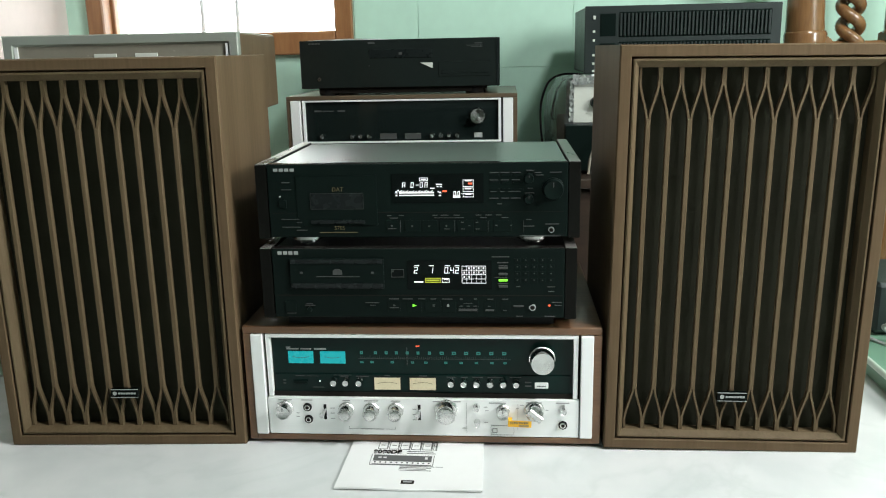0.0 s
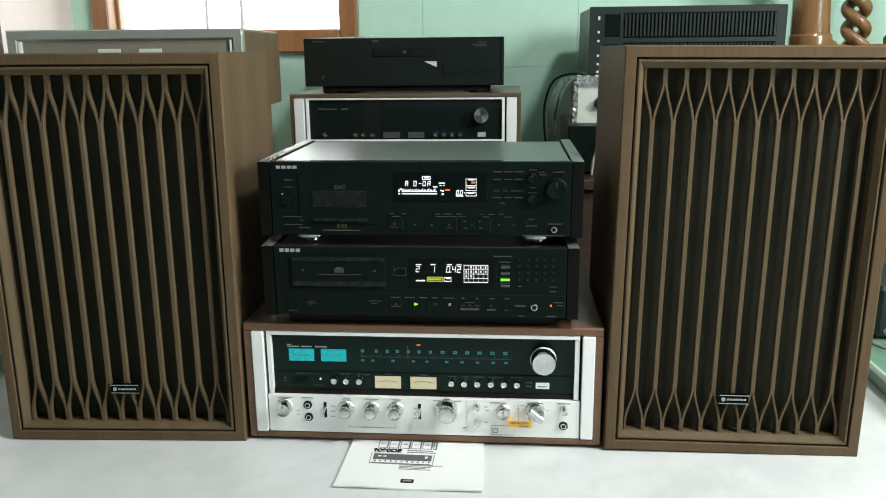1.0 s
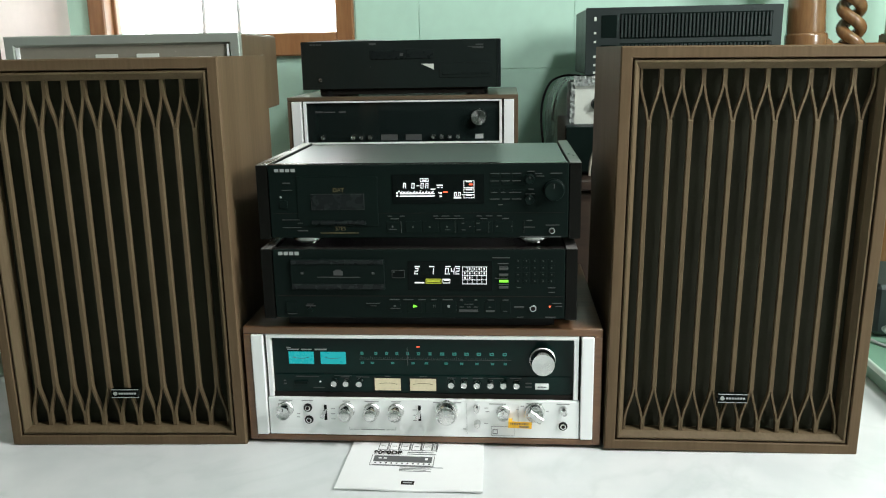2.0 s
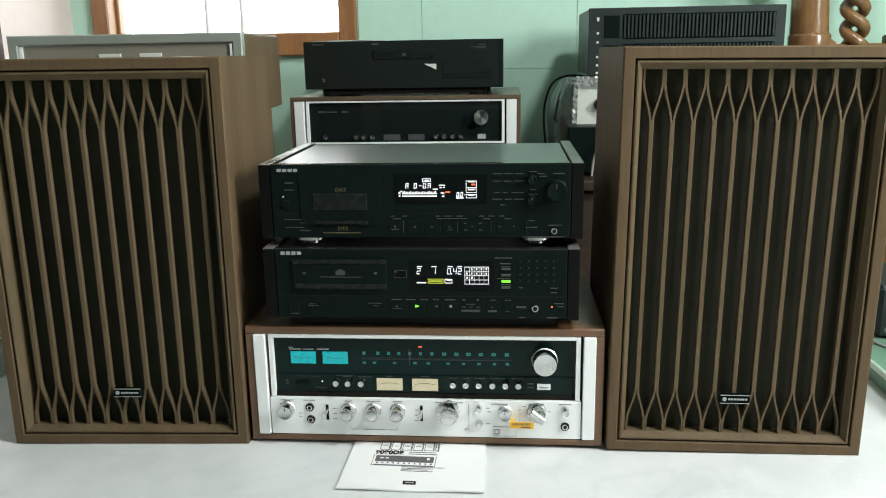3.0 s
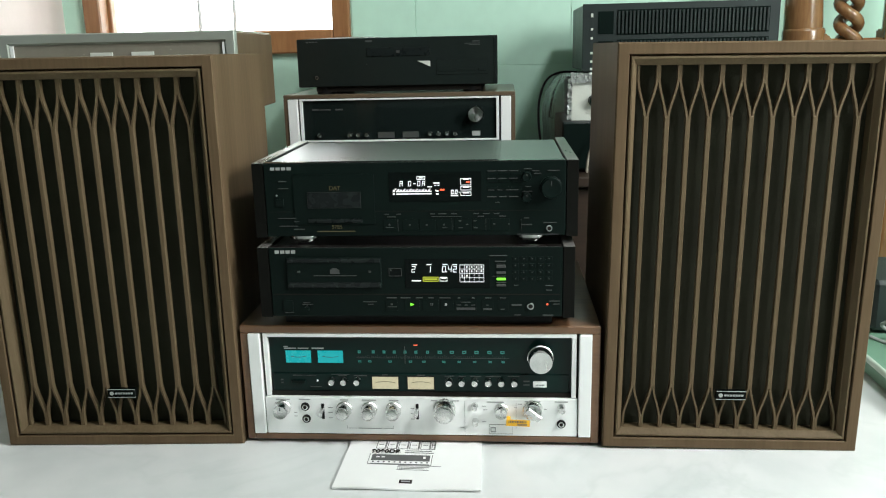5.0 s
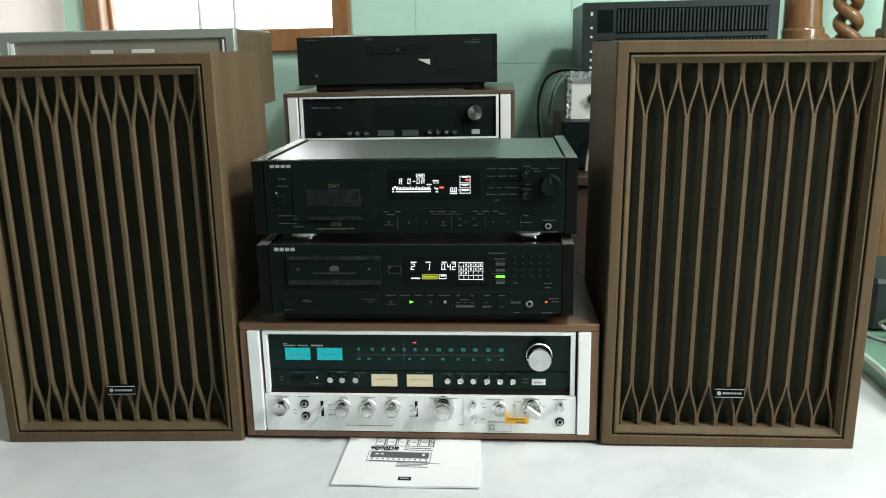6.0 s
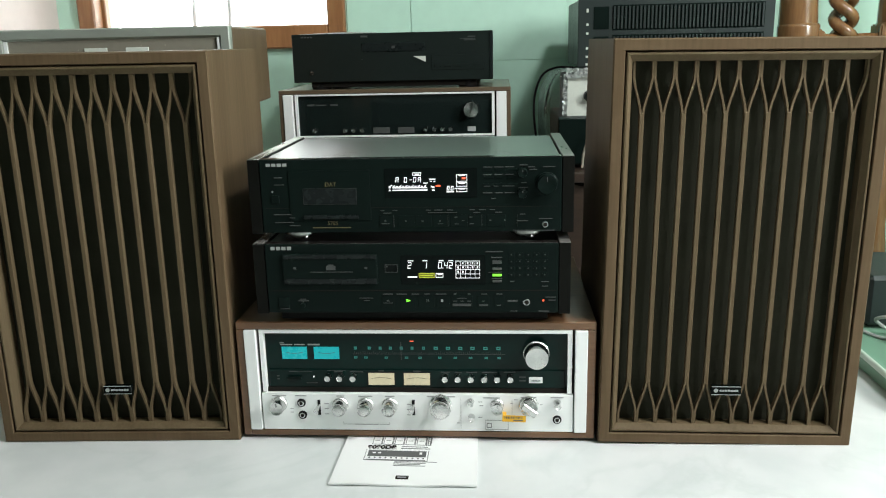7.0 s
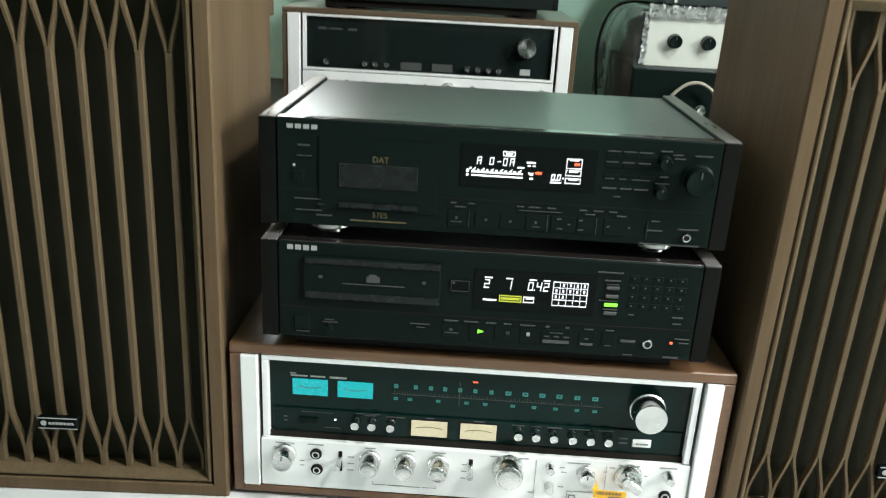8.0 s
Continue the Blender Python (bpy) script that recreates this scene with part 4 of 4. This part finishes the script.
# ---- the booklet on the floor ----
def booklet():
    b = thing("instruction_booklet", pose(-0.008, -0.065, 0.0003, 0, 0, -0.3), "white printed instruction booklet lying in front of the receiver", "booklet")
    bm = bmesh.new()
    nx, ny = 28, 20
    g = {}
    wave = lambda u, v: 0.0016 + 0.0008 * math.sin(5.2 * u + 1.0) * v * (1 - v) * 3 + 0.0022 * max(0.0, 0.12 - v) / 0.12 * (0.5 + 0.5 * math.sin(9 * u))
    for i in range(nx + 1):
        for j in range(ny + 1):
            u, v = i / nx, j / ny
            for k in (0, 1):
                g[i, j, k] = bm.verts.new((-0.105 + 0.21 * u - 0.005 * (v - 0.5) * (u - 0.4), -0.077 + 0.154 * v, wave(u, v) + 0.0014 * k - (0.0012 if not k else 0)))
    for i in range(nx):
        for j in range(ny):
            bm.faces.new([g[p, q, 1] for p, q in ((i, j), (i + 1, j), (i + 1, j + 1), (i, j + 1))])
            bm.faces.new([g[p, q, 0] for p, q in ((i, j), (i + 1, j), (i + 1, j + 1), (i, j + 1))])
    for i in range(nx):
        for j in (0, ny):
            bm.faces.new((g[i, j, 0], g[i + 1, j, 0], g[i + 1, j, 1], g[i, j, 1]))
    for j in range(ny):
        for i in (0, nx):
            bm.faces.new((g[i, j, 0], g[i, j + 1, 0], g[i, j + 1, 1], g[i, j, 1]))
    part("cover", bm, M_PAPER, b, smooth=True)

    def flat(rows, mat, name, parent=b, up=0.0):
        bm = bmesh.new()
        for x0, x1, y0, y1 in rows:
            n = max(1, int((x1 - x0) / 5))
            for k in range(n):
                a, c = x0 + (x1 - x0) * k / n, x0 + (x1 - x0) * (k + 1) / n
                zz = wave((a + c) / 420 + 0.5, (y0 + y1) / 308 + 0.5) + 0.0014
                box(a / 1000, c / 1000, y0 / 1000, y1 / 1000, zz - 0.0006, zz + 0.0004 + up, bm=bm)
        return tagged(part(name, bm, mat, parent), kind="stuff")

    # a row of hollow block shapes for the title
    rows = []
    for k in range(6):
        x0, x1, y0, y1 = -61 + 17.4 * k, -61 + 17.4 * k + (14.4 if k < 5 else 4.4), 42, 68
        rows += [(x0, x1, y0, y0 + 0.9), (x0, x1, y1 - 0.9, y1), (x0, x0 + 0.9, y0, y1), (x1 - 0.9, x1, y0, y1), (x0 + 3.4, x1 - 3.4, 54.6, 55.4) if k < 5 else (x0, x1, 55, 55.6)]
        rows += [(x1 + 0.4, x1 + 1.4, y0 - 1, y1 - 2)]
    flat(rows, M_DIM, "title_shapes")
    w = words("9090DB", -0.0660, 0.0, 0.0150, 0.0275, flat=True, bold=0.00055)
    for v in w.verts:
        v.co.x, v.co.z = -0.066 + (v.co.x + 0.066) * 0.90, v.co.z + 0.0041
    part("title_lettering", w, M_GAP, b)
    flat([(-14, 27, 35.4, 37), (-14, 31, 29.6, 31.2), (-20, 45, -10.4, -9.6), (-20, 28, -14.6, -13.4), (-20, 20, -18.6, -17.4), (-20, 28, -22.6, -21.4)], M_DIM, "text_lines")
    pic = flat([(-67, 30, -8, 25)], M_INK, "picture")
    flat_rows = [(-64, 27, -5, 3)]
    flat(flat_rows + [(-56, -51, 13, 16), (-48, -43, 13, 16), (16, 20, 12, 18), (-66, -63, -7, 24), (26.5, 29, -7, 24), (-66, 29, 22.6, 24)], M_PAPER, "picture_highlight", pic, 0.0004)
    flat([(-60 + 8.2 * k, -57.5 + 8.2 * k, -2.4, 0.4) for k in range(11)], M_GAP, "picture_control", pic, 0.0008)
    lg = flat([(-12, 7, -61, -51)], M_GAP, "maker_block")
    flat([(-9, 4, -57.4, -54.6)], M_LEG, "maker_mark", lg, 0.0004)
    return b


booklet()


# ---- the back row ----
def sideboard():
    s = thing("sideboard", pose(0.1, 0.70, 0), "low dark stained wooden sideboard against the wall", "sideboard")
    part("top", box(-0.62, 0.86, 0.0, 0.48, 0.290, 0.3137, 0.003), M_DARKW, s)
    for x in (-0.60, 0.11, 0.82):
        part("side_panel", box(x, x + 0.02, 0.02, 0.47, 0.0, 0.290), M_DARKW, s)
    part("back_panel", box(-0.58, 0.82, 0.455, 0.468, 0.02, 0.290), M_DARKW, s)
    for x0, x1 in ((-0.578, 0.108), (0.132, 0.818)):
        d = part("door", box(x0, x1, 0.022, 0.04, 0.03, 0.287, 0.003), M_DARKW, s)
        part("handle", lathe((x0 + x1) / 2, 0.022, 0.17, [(0.008, 0), (0.006, 0.01), (0.011, 0.018), (0.009, 0.022)], 16), M_ALUD, d, smooth=True)


sideboard()


def second_receiver():
    W, H, D = 0.545, 0.195, 0.38
    r = thing("stereo_receiver", pose(-0.1135, 0.745, 0.3140), "unlit silver-faced receiver in a walnut case on the sideboard", "stereo receiver", "receivers")
    wood_case(r, W, H, D, 0.0095, M_CASE_MUTED)
    c, k = -0.1135, 1.0158
    X = lambda v: (0.132 + (v / 1000 - 0.129) * k - c)
    Z = lambda v: (0.609 + (v / 1000 - 0.6265) * k - 0.3140)
    zt, zb = 0.1845, 0.0835
    part("faceplate", box(-0.235, 0.235, 0.0, 0.01, 0.0135, zb - 0.002, 0.0008), M_ALU, r)
    for sx in (-1, 1):
        part("side_wing", box(sx * 0.2390, sx * 0.2625, -0.003, 0.012, 0.0135, zt, 0.0012), M_ALU, r)
        part("trim_strip", box(sx * 0.2285, sx * 0.235, 0.001, 0.01, zb, zt - 0.004, 0.0006), M_ALU, r)
    part("trim_strip", box(-0.235, 0.235, 0.001, 0.01, zt - 0.0038, zt, 0.0006), M_ALU, r)
    part("trim_strip", box(-0.2285, 0.2285, 0.001, 0.01, zb, zb + 0.004, 0.0006), M_ALU, r)
    part("reveal", box(-0.2388, 0.2388, 0.012, 0.02, 0.0128, zt + 0.0006), M_GAP, r)
    part("dial_glass", box(-0.2285, 0.2285, 0.0085, 0.0118, zb + 0.004, zt - 0.004), M_GREYG, r, "dark unlit dial glass")
    y = 0.0085
    for x in (-229, -209, -189, -41, -21, -2, 17, -300):
        knob(X(x), Z(434), 0.0052, 0.013, r, y=y, name="push_button", pointer=False, segs=18)
    for x0, x1 in ((-164, -125), (-106, -68)):
        part("power_meter", box(X(x0), X(x1), y - 0.0015, y, Z(426), Z(439.5), 0.0004), M_DIM, r, "unlit grey meter window")
    part("tuning_knob", lathe(X(65), y, Z(478), [(0.0195, 0), (0.0195, 0.005), (0.018, 0.007), (0.0176, 0.023), (0.0166, 0.025), (0.0005, 0.0244)], 40), M_ALUD, r, smooth=True)
    part("maker_plate", box(X(56), X(75), y - 0.0014, y, Z(428), Z(439), 0.0004), M_LEG, r)
    part("dial_print", bars([((X(-317) * 1000), (X(-300) * 1000), Z(491) * 1000, Z(495) * 1000), (X(-297) * 1000, X(-272) * 1000, Z(491.4) * 1000, Z(494) * 1000), (X(-262) * 1000, X(-245) * 1000, Z(491) * 1000, Z(494.6) * 1000)], y, 0.0006), M_DIM, r)
    for x in (-0.190, -0.118, -0.078, -0.040, 0.128, 0.172):
        knob(x, 0.056, 0.0112, 0.018, r)
    knob(0.04, 0.056, 0.016, 0.02, r, name="volume_knob")
    lever(-0.152, 0.062, r)
    lever(-0.004, 0.062, r)
    for zz in (0.062, 0.038):
        jack(-0.170, zz, 0.0055, r)
    knob(0.085, 0.066, 0.0048, 0.012, r, name="push_button", pointer=False, segs=18)
    knob(0.215, 0.066, 0.0048, 0.012, r, name="push_button", pointer=False, segs=18)


second_receiver()


def back_player():
    W, H = 0.468, 0.112
    d = thing("compact_disc_player", pose(-0.1155, 0.758, 0.5092), "unlit black compact disc player with a pale triangular sticker", "disc player", "black decks")
    part("body", box(-W / 2 + 0.003, W / 2 - 0.003, 0.016, 0.31, 0.016, 0.1245, 0.002), M_AMP, d)
    part("front_panel", box(-W / 2, W / 2, 0.0, 0.0155, 0.0165, 0.1262, 0.0014), M_BACKP, d)
    part("end_strip", box(W / 2 - 0.008, W / 2 - 0.0015, -0.0016, 0.0, 0.019, 0.125, 0.0005), M_SMOKE, d)
    for sx in (-0.175, 0.175):
        for y in (0.035, 0.27):
            f = part("foot", lathe(sx, y, 0.0, [(0.022, 0.0), (0.024, 0.004), (0.024, 0.0165)], 24, axis="z"), M_RUB, d, smooth=True)
    # black strip across the gap between the front feet
    part("under_strip", box(-0.195, 0.195, 0.012, 0.020, 0.004, 0.0165, 0.001), M_GAP, d)
    t = part("disc_tray", box(-0.070, 0.078, -0.002, 0, 0.084, 0.104, 0.001), M_SMOKE, d)
    part("disc_mark", bars([(0, 8, 91, 97)], -0.002), M_DIM, t)
    part("maker_mark", logo(-212, -183, 117.4, 121.2, 4), M_DIM, d)
    tagged(part("panel_print", bars([(-72, -56, 117, 121), (176, 194, 113, 115), (158, 194, 108.6, 110), (168, 194, 105.6, 107), (-71, -69.5, 66, 68)], depth=0.0006), M_DIM, d, "small unreadable grey print"), kind="stuff")
    part("lower_panel", box(0.092, 0.212, -0.0014, 0, 0.040, 0.074, 0.0006), M_BACKP, d)
    for k in range(5):
        part("key", box(0.098 + 0.023 * k, 0.115 + 0.023 * k, -0.003, -0.0014, 0.047, 0.053, 0.0005), M_BACKP, d)
    jack(-0.190, 0.038, 0.0045, d)
    bm = bmesh.new()
    ps = ((0.0490, 0.0725), (0.0785, 0.0722), (0.0785, 0.0590))
    v = [bm.verts.new((x, -0.0022, z)) for x, z in ps]
    q = [bm.verts.new((x, 0.0, z)) for x, z in ps]
    bm.faces.new(v)
    for a in range(3):
        bm.faces.new((v[a], v[(a + 1) % 3], q[(a + 1) % 3], q[a]))
    part("sticker", bm, M_IVORY, d, "pale green-white triangular sticker")
    return d


back_player()


def paper_on_player():
    bm = bmesh.new()
    n, m = 16, 6
    g = [[bm.verts.new((-0.335 + 0.20 * i / n, 0.765 + 0.16 * j / m, 0.6358 + 0.0030 * math.sin(3.14 * i / n) * (0.6 + 0.4 * math.sin(2.6 * i / n + j)))) for j in range(m + 1)] for i in range(n + 1)]
    for i in range(n):
        for j in range(m):
            bm.faces.new((g[i][j], g[i + 1][j], g[i + 1][j + 1], g[i][j + 1]))
    bmesh.ops.solidify(bm, geom=bm.faces, thickness=0.0010)
    tagged(link("paper_sheet", bm, M_PAPER, smooth=True), "white curled paper sheet lying on the back disc player", "paper")


paper_on_player()


def silver_deck():
    """The pale deck behind the loudspeaker by the window."""
    c = thing("speaker_stand", pose(-0.575, 0.325, 0), "plain dark wooden box stand behind the loudspeaker", "stand")
    part("box", box(-0.155, 0.155, 0.0, 0.28, 0.0, 0.4975, 0.003), M_DARKW, c)
    d = thing("cassette_deck", pose(-0.566, 0.30, 0.498, 0, 0, 4.5), "champagne-grey metal deck with wooden sides and bronze panel", "tape deck")
    W, H, D = 0.428, 0.151, 0.34
    part("face_frame", rings(W, H, [(0.0, 0.02), (0.0, 0.002), (0.002, 0.0), (0.016, 0.0), (0.020, 0.006)], hole=True, back=False), M_DEV, d)
    part("face_panel", box(-W / 2 + 0.0195, W / 2 - 0.0195, 0.0062, 0.012, 0.0195, H - 0.0195), M_DEVP, d)
    for x0 in (-0.051, 0.024):
        mt = part("meter_window", box(x0, x0 + 0.041, 0.0035, 0.0062, 0.104, 0.1165, 0.0006), M_IVORY, d, "pale meter window")
        part("meter_shelf", box(x0, x0 + 0.044, 0.001, 0.0062, 0.1015, 0.104, 0.0004), M_IVORY, mt)
    part("bright_edge", box(-0.1945, -0.1885, 0.002, 0.0065, 0.02, 0.131), M_ALU, d)
    part("bright_edge", box(0.1905, 0.1945, 0.002, 0.0065, 0.02, 0.131), M_ALU, d)
    part("cover", box(-W / 2, W / 2, 0.0205, D, 0.0, H - 0.002, 0.002), M_SPK, d, "dark wooden cover")
    part("top_edge", box(-W / 2 + 0.002, W / 2 - 0.002, 0.021, D - 0.01, H - 0.0018, H - 0.0002, 0.0004), M_DEV, d)


silver_deck()


def wrapped_unit():
    b = thing("control_box", pose(0.47, 0.775, 0.3139), "black equipment box with a cable looped over it", "equipment box")
    part("body", box(-0.20, 0.20, 0.0, 0.30, 0.006, 0.120, 0.003), M_AMP, b)
    part("front_panel", box(-0.198, 0.198, -0.006, 0.0, 0.010, 0.116, 0.0015), M_BLACK, b)
    knob(-0.065, 0.045, 0.009, 0.012, b, y=-0.006)
    for sx in (-0.17, 0.17):
        for y in (0.04, 0.26):
            part("foot", lathe(sx, y, 0.0, [(0.012, 0.0), (0.012, 0.006)], 14, axis="z"), M_RUB, b)
    u = thing("control_unit", pose(0.475, 0.79, 0.4341), "ivory-faced unit with black knobs wrapped in clear film", "control unit")
    part("body", box(-0.182, 0.20, 0.004, 0.26, 0.0, 0.1055, 0.002), M_AMP, u)
    part("front_panel", box(-0.184, 0.202, -0.004, 0.0035, 0.001, 0.105, 0.001), M_IVORY, u)
    for x in (-0.132, -0.070, -0.008, 0.054):
        knob(x, 0.048, 0.0125, 0.018, u, M_BLACK, y=-0.004)
    part("face_print", bars([(-150, -126, 30, 31), (-90, -66, 30, 31), (-180, -40, 84, 84.8)], -0.004, 0.0006), M_LEG, u)
    # crumpled film: a loose shell round the box, bulging to the side
    rnd = random.Random(4)
    bm = bmesh.new()
    n, rows = 60, []
    hs = [-0.085, -0.05, -0.015, 0.02, 0.055, 0.085, 0.104, 0.1075]
    for j, h in enumerate(hs):
        row = []
        for k in range(n):
            a = 2 * math.pi * k / n
            ca, sa = math.cos(a), math.sin(a)
            px = (abs(ca) ** 0.25) * (1 if ca > 0 else -1)
            py = (abs(sa) ** 0.25) * (1 if sa > 0 else -1)
            x, y = 0.008 + 0.206 * px, 0.132 + 0.150 * py
            if px < -0.55:
                x -= 0.046 * max(0.0, 1.0 - max(0.0, (h - 0.03) / 0.08) ** 2) * (0.75 + 0.25 * py)
            pull = 0.0 if j < 7 else 0.03
            x, y = x * (1 - pull), 0.132 + (y - 0.132) * (1 - pull)
            w = 0.0028
            row.append(bm.verts.new((x + rnd.uniform(-w, w), y + rnd.uniform(-w, w) * (1.0 if y > 0.0 else 0.6), h + rnd.uniform(-0.001, 0.001) * (j < 6))))
        rows.append(row)
    for p, q in zip(rows[0:], rows[1:]):
        for k in range(n):
            bm.faces.new((p[k], p[(k + 1) % n], q[(k + 1) % n], q[k]))
    bm.faces.new(rows[-1])
    loose = [v for v in bm.verts if not v.link_faces]
    bmesh.ops.delete(bm, geom=loose, context="VERTS")
    bmesh.ops.subdivide_edges(bm, edges=bm.edges[:], cuts=1, smooth=0.2, fractal=0.02, seed=3)
    sheet = part("clear_film", bm, M_WRAP, u, "crumpled clear plastic film", smooth=True)
    sheet.visible_shadow = False
    # gathers of the film along the top edge and the near corner
    for name, x0, x1, z0, z1 in (("film_fold", -0.186, 0.206, 0.090, 0.112), ("film_fold", -0.194, -0.184, 0.004, 0.100)):
        bm = bmesh.new()
        nx, nz = max(3, int((x1 - x0) / 0.004)), max(5, int((z1 - z0) / 0.004))
        grid = [[bm.verts.new((x0 + (x1 - x0) * i / nx + rnd.uniform(-0.002, 0.002), -0.012 + rnd.uniform(-0.003, 0.003), z0 + (z1 - z0) * j / nz + rnd.uniform(-0.002, 0.002)))
                 for j in range(nz + 1)] for i in range(nx + 1)]
        for i in range(nx):
            for j in range(nz):
                bm.faces.new((grid[i][j], grid[i + 1][j], grid[i + 1][j + 1], grid[i][j + 1]))
        bmesh.ops.solidify(bm, geom=bm.faces[:], thickness=0.0005)
        part(name, bm, M_FOLD, u, "silvery gathered film", smooth=True)
    c = tagged(link("cable", tube(smooth_line([(0.326, 0.752, 0.3175), (0.330, 0.748, 0.358), (0.344, 0.746, 0.388), (0.372, 0.745, 0.411), (0.402, 0.746, 0.409), (0.424, 0.748, 0.385), (0.428, 0.752, 0.3175)]), 0.0032, 10), M_WIRE, smooth=True),
               "beige cable arched in front of the black box", "cable")
    k = tagged(link("cable", tube(smooth_line([(0.312, 0.88, 0.5445), (0.272, 0.89, 0.545), (0.240, 0.90, 0.528), (0.222, 0.90, 0.484), (0.219, 0.90, 0.43), (0.226, 0.90, 0.36), (0.230, 0.90, 0.3165)]), 0.0028, 8), M_RUB, smooth=True),
               "thin black cable hanging down behind the wrapped unit", "cable")


wrapped_unit()


def power_amplifier():
    W, H, D = 0.436, 0.152, 0.30
    a = thing("power_amplifier", pose(0.534, 0.785, 0.546), "black power amplifier with slotted front on the wrapped unit", "amplifier")
    part("cover", box(-W / 2, W / 2, 0.006, D, 0.004, H, 0.002), M_AMP, a)
    front = part("front_panel", box(-W / 2 - 0.002, W / 2 + 0.002, 0.0, 0.006, 0.002, H + 0.001, 0.0012), M_AMP, a)
    n = 0
    for z0, z1 in ((0.086, 0.136), (0.026, 0.070)):
        part("slot_recess", box(-0.142, 0.198, -0.0006, 0.0, z0 - 0.003, z1 + 0.003), M_BLACK, a)
        part("blank_plate", box(-0.185, -0.150, -0.0012, 0, z0, z1, 0.0004), M_BLACK, a)
        m = None
        for k in range(40):
            at = pose(-0.1405 + 0.0085 * k, 0, 0)
            if m is None:
                m = part("rib", box(0.0, 0.0048, -0.004, -0.0006, z0, z1, 0.0006), M_AMP, a)
                m.matrix_basis = at
            else:
                shared("rib", m, a, at)
    for zz, s in ((0.128, 0.0042), (0.097, 0.0026), (0.077, 0.0026), (0.044, 0.0026), (0.025, 0.0026), (0.008, 0.0026)):
        part("indicator", box(-0.199 - 0.0026, -0.199 + 0.0026, -0.0026, 0, zz - s, zz + s, 0.0004), M_IVORY, a, "small white indicator")
    for sx in (-0.16, 0.10):
        for y in (0.05, 0.24):
            part("foot", lathe(sx, y, -0.001, [(0.012, 0.0), (0.012, 0.006)], 14, axis="z"), M_RUB, a)


power_amplifier()


# ---- right side: plinth, carved chair, dark clutter ----
tagged(link("floor_ledge", box(0.803, 2.03, 0.10, 1.18, 0.0, 0.035, 0.004), M_GRNP), "low green painted floor ledge", "ledge", kind="structure")
tagged(link("ledge_edge", box(0.795, 0.8028, 0.10, 1.18, 0.030, 0.042, 0.002), M_PALE), "pale green ledge edging", "edging", kind="structure")


def carved_chair():
    c = thing("carved_chair", pose(0.861, 0.95, 0.0355), "varnished carved teak chair with twisted back spindles", "chair")

    def post(x):
        part("leg", lathe(x, 0, 0, [(0.03, 0), (0.034, 0.02), (0.026, 0.10), (0.036, 0.30), (0.04, 0.42)], 24, axis="z"), M_CARVE, c, smooth=True)
        # the back posts lean a little and stand on low collars
        part("collar", lathe(x + 0.004, 0, 0.42, [(0.040, 0), (0.048, 0.12), (0.050, 0.172), (0.048, 0.178), (0.0455, 0.181)], 28, axis="z"), M_CARVE, c, smooth=True)
        pts = [(x + 0.002 - 0.02 * t, 0.0, 0.60 + 0.55 * t) for t in (k / 14 for k in range(15))]
        part("back_post", tube(pts, lambda t: 0.0455 - 0.006 * math.sin(3.1 * t), 32), M_CARVE, c, smooth=True)

    post(0.0)
    post(0.235)
    part("seat", box(-0.06, 0.30, -0.02, 0.22, 0.40, 0.43, 0.01), M_CARVE, c)
    part("rail", box(0.03, 0.20, -0.018, 0.018, 0.52, 0.575, 0.006), M_CARVE, c)
    part("rail", box(-0.02, 0.16, -0.018, 0.018, 0.93, 0.98, 0.006), M_CARVE, c)
    for x in (0.028, 0.207):
        part("bracket", prism([(x - 0.020, 0.50), (x + 0.058, 0.50), (x + 0.052, 0.545), (x + 0.026, 0.585), (x - 0.020, 0.596)], -0.030, 0.030), M_CARVE, c)
    for x0 in (0.112,):
        for ph in (0.6, 0.6 + math.pi):
            pts = [(x0 - 0.0003 * k + 0.021 * math.cos(ph + k * 0.30), -0.021 * math.sin(ph + k * 0.30), 0.565 + 0.0046 * k) for k in range(84)]
            part("twisted_spindle", tube(pts, 0.0145, 12), M_CARVE, c, smooth=True)


carved_chair()


def clutter():
    b = thing("equipment_box", pose(0.905, 0.42, 0.0355), "black equipment box beside the loudspeaker", "equipment box")
    part("body", box(-0.045, 0.30, 0.0, 0.20, 0.006, 0.11, 0.008), M_AMP, b)
    for sx in (-0.02, 0.27):
        part("foot", box(sx - 0.012, sx + 0.012, 0.02, 0.18, 0.0, 0.006), M_RUB, b)
    tagged(link("cable", tube(smooth_line([(0.842, 0.445, 0.0395), (0.848, 0.40, 0.0395), (0.87, 0.36, 0.0395), (0.885, 0.33, 0.060), (0.875, 0.345, 0.085), (0.86, 0.38, 0.07), (0.90, 0.39, 0.0395)]), 0.0035, 8), M_LEG, smooth=True),
           "thin grey cable coiled beside the black box", "cable")
    tagged(link("skirting", box(-1.14, -0.86, 0.21, 1.19, 0.0, 0.085, 0.004), M_PALE), "pale green skirting ledge along the side wall", "skirting", kind="structure")


clutter()
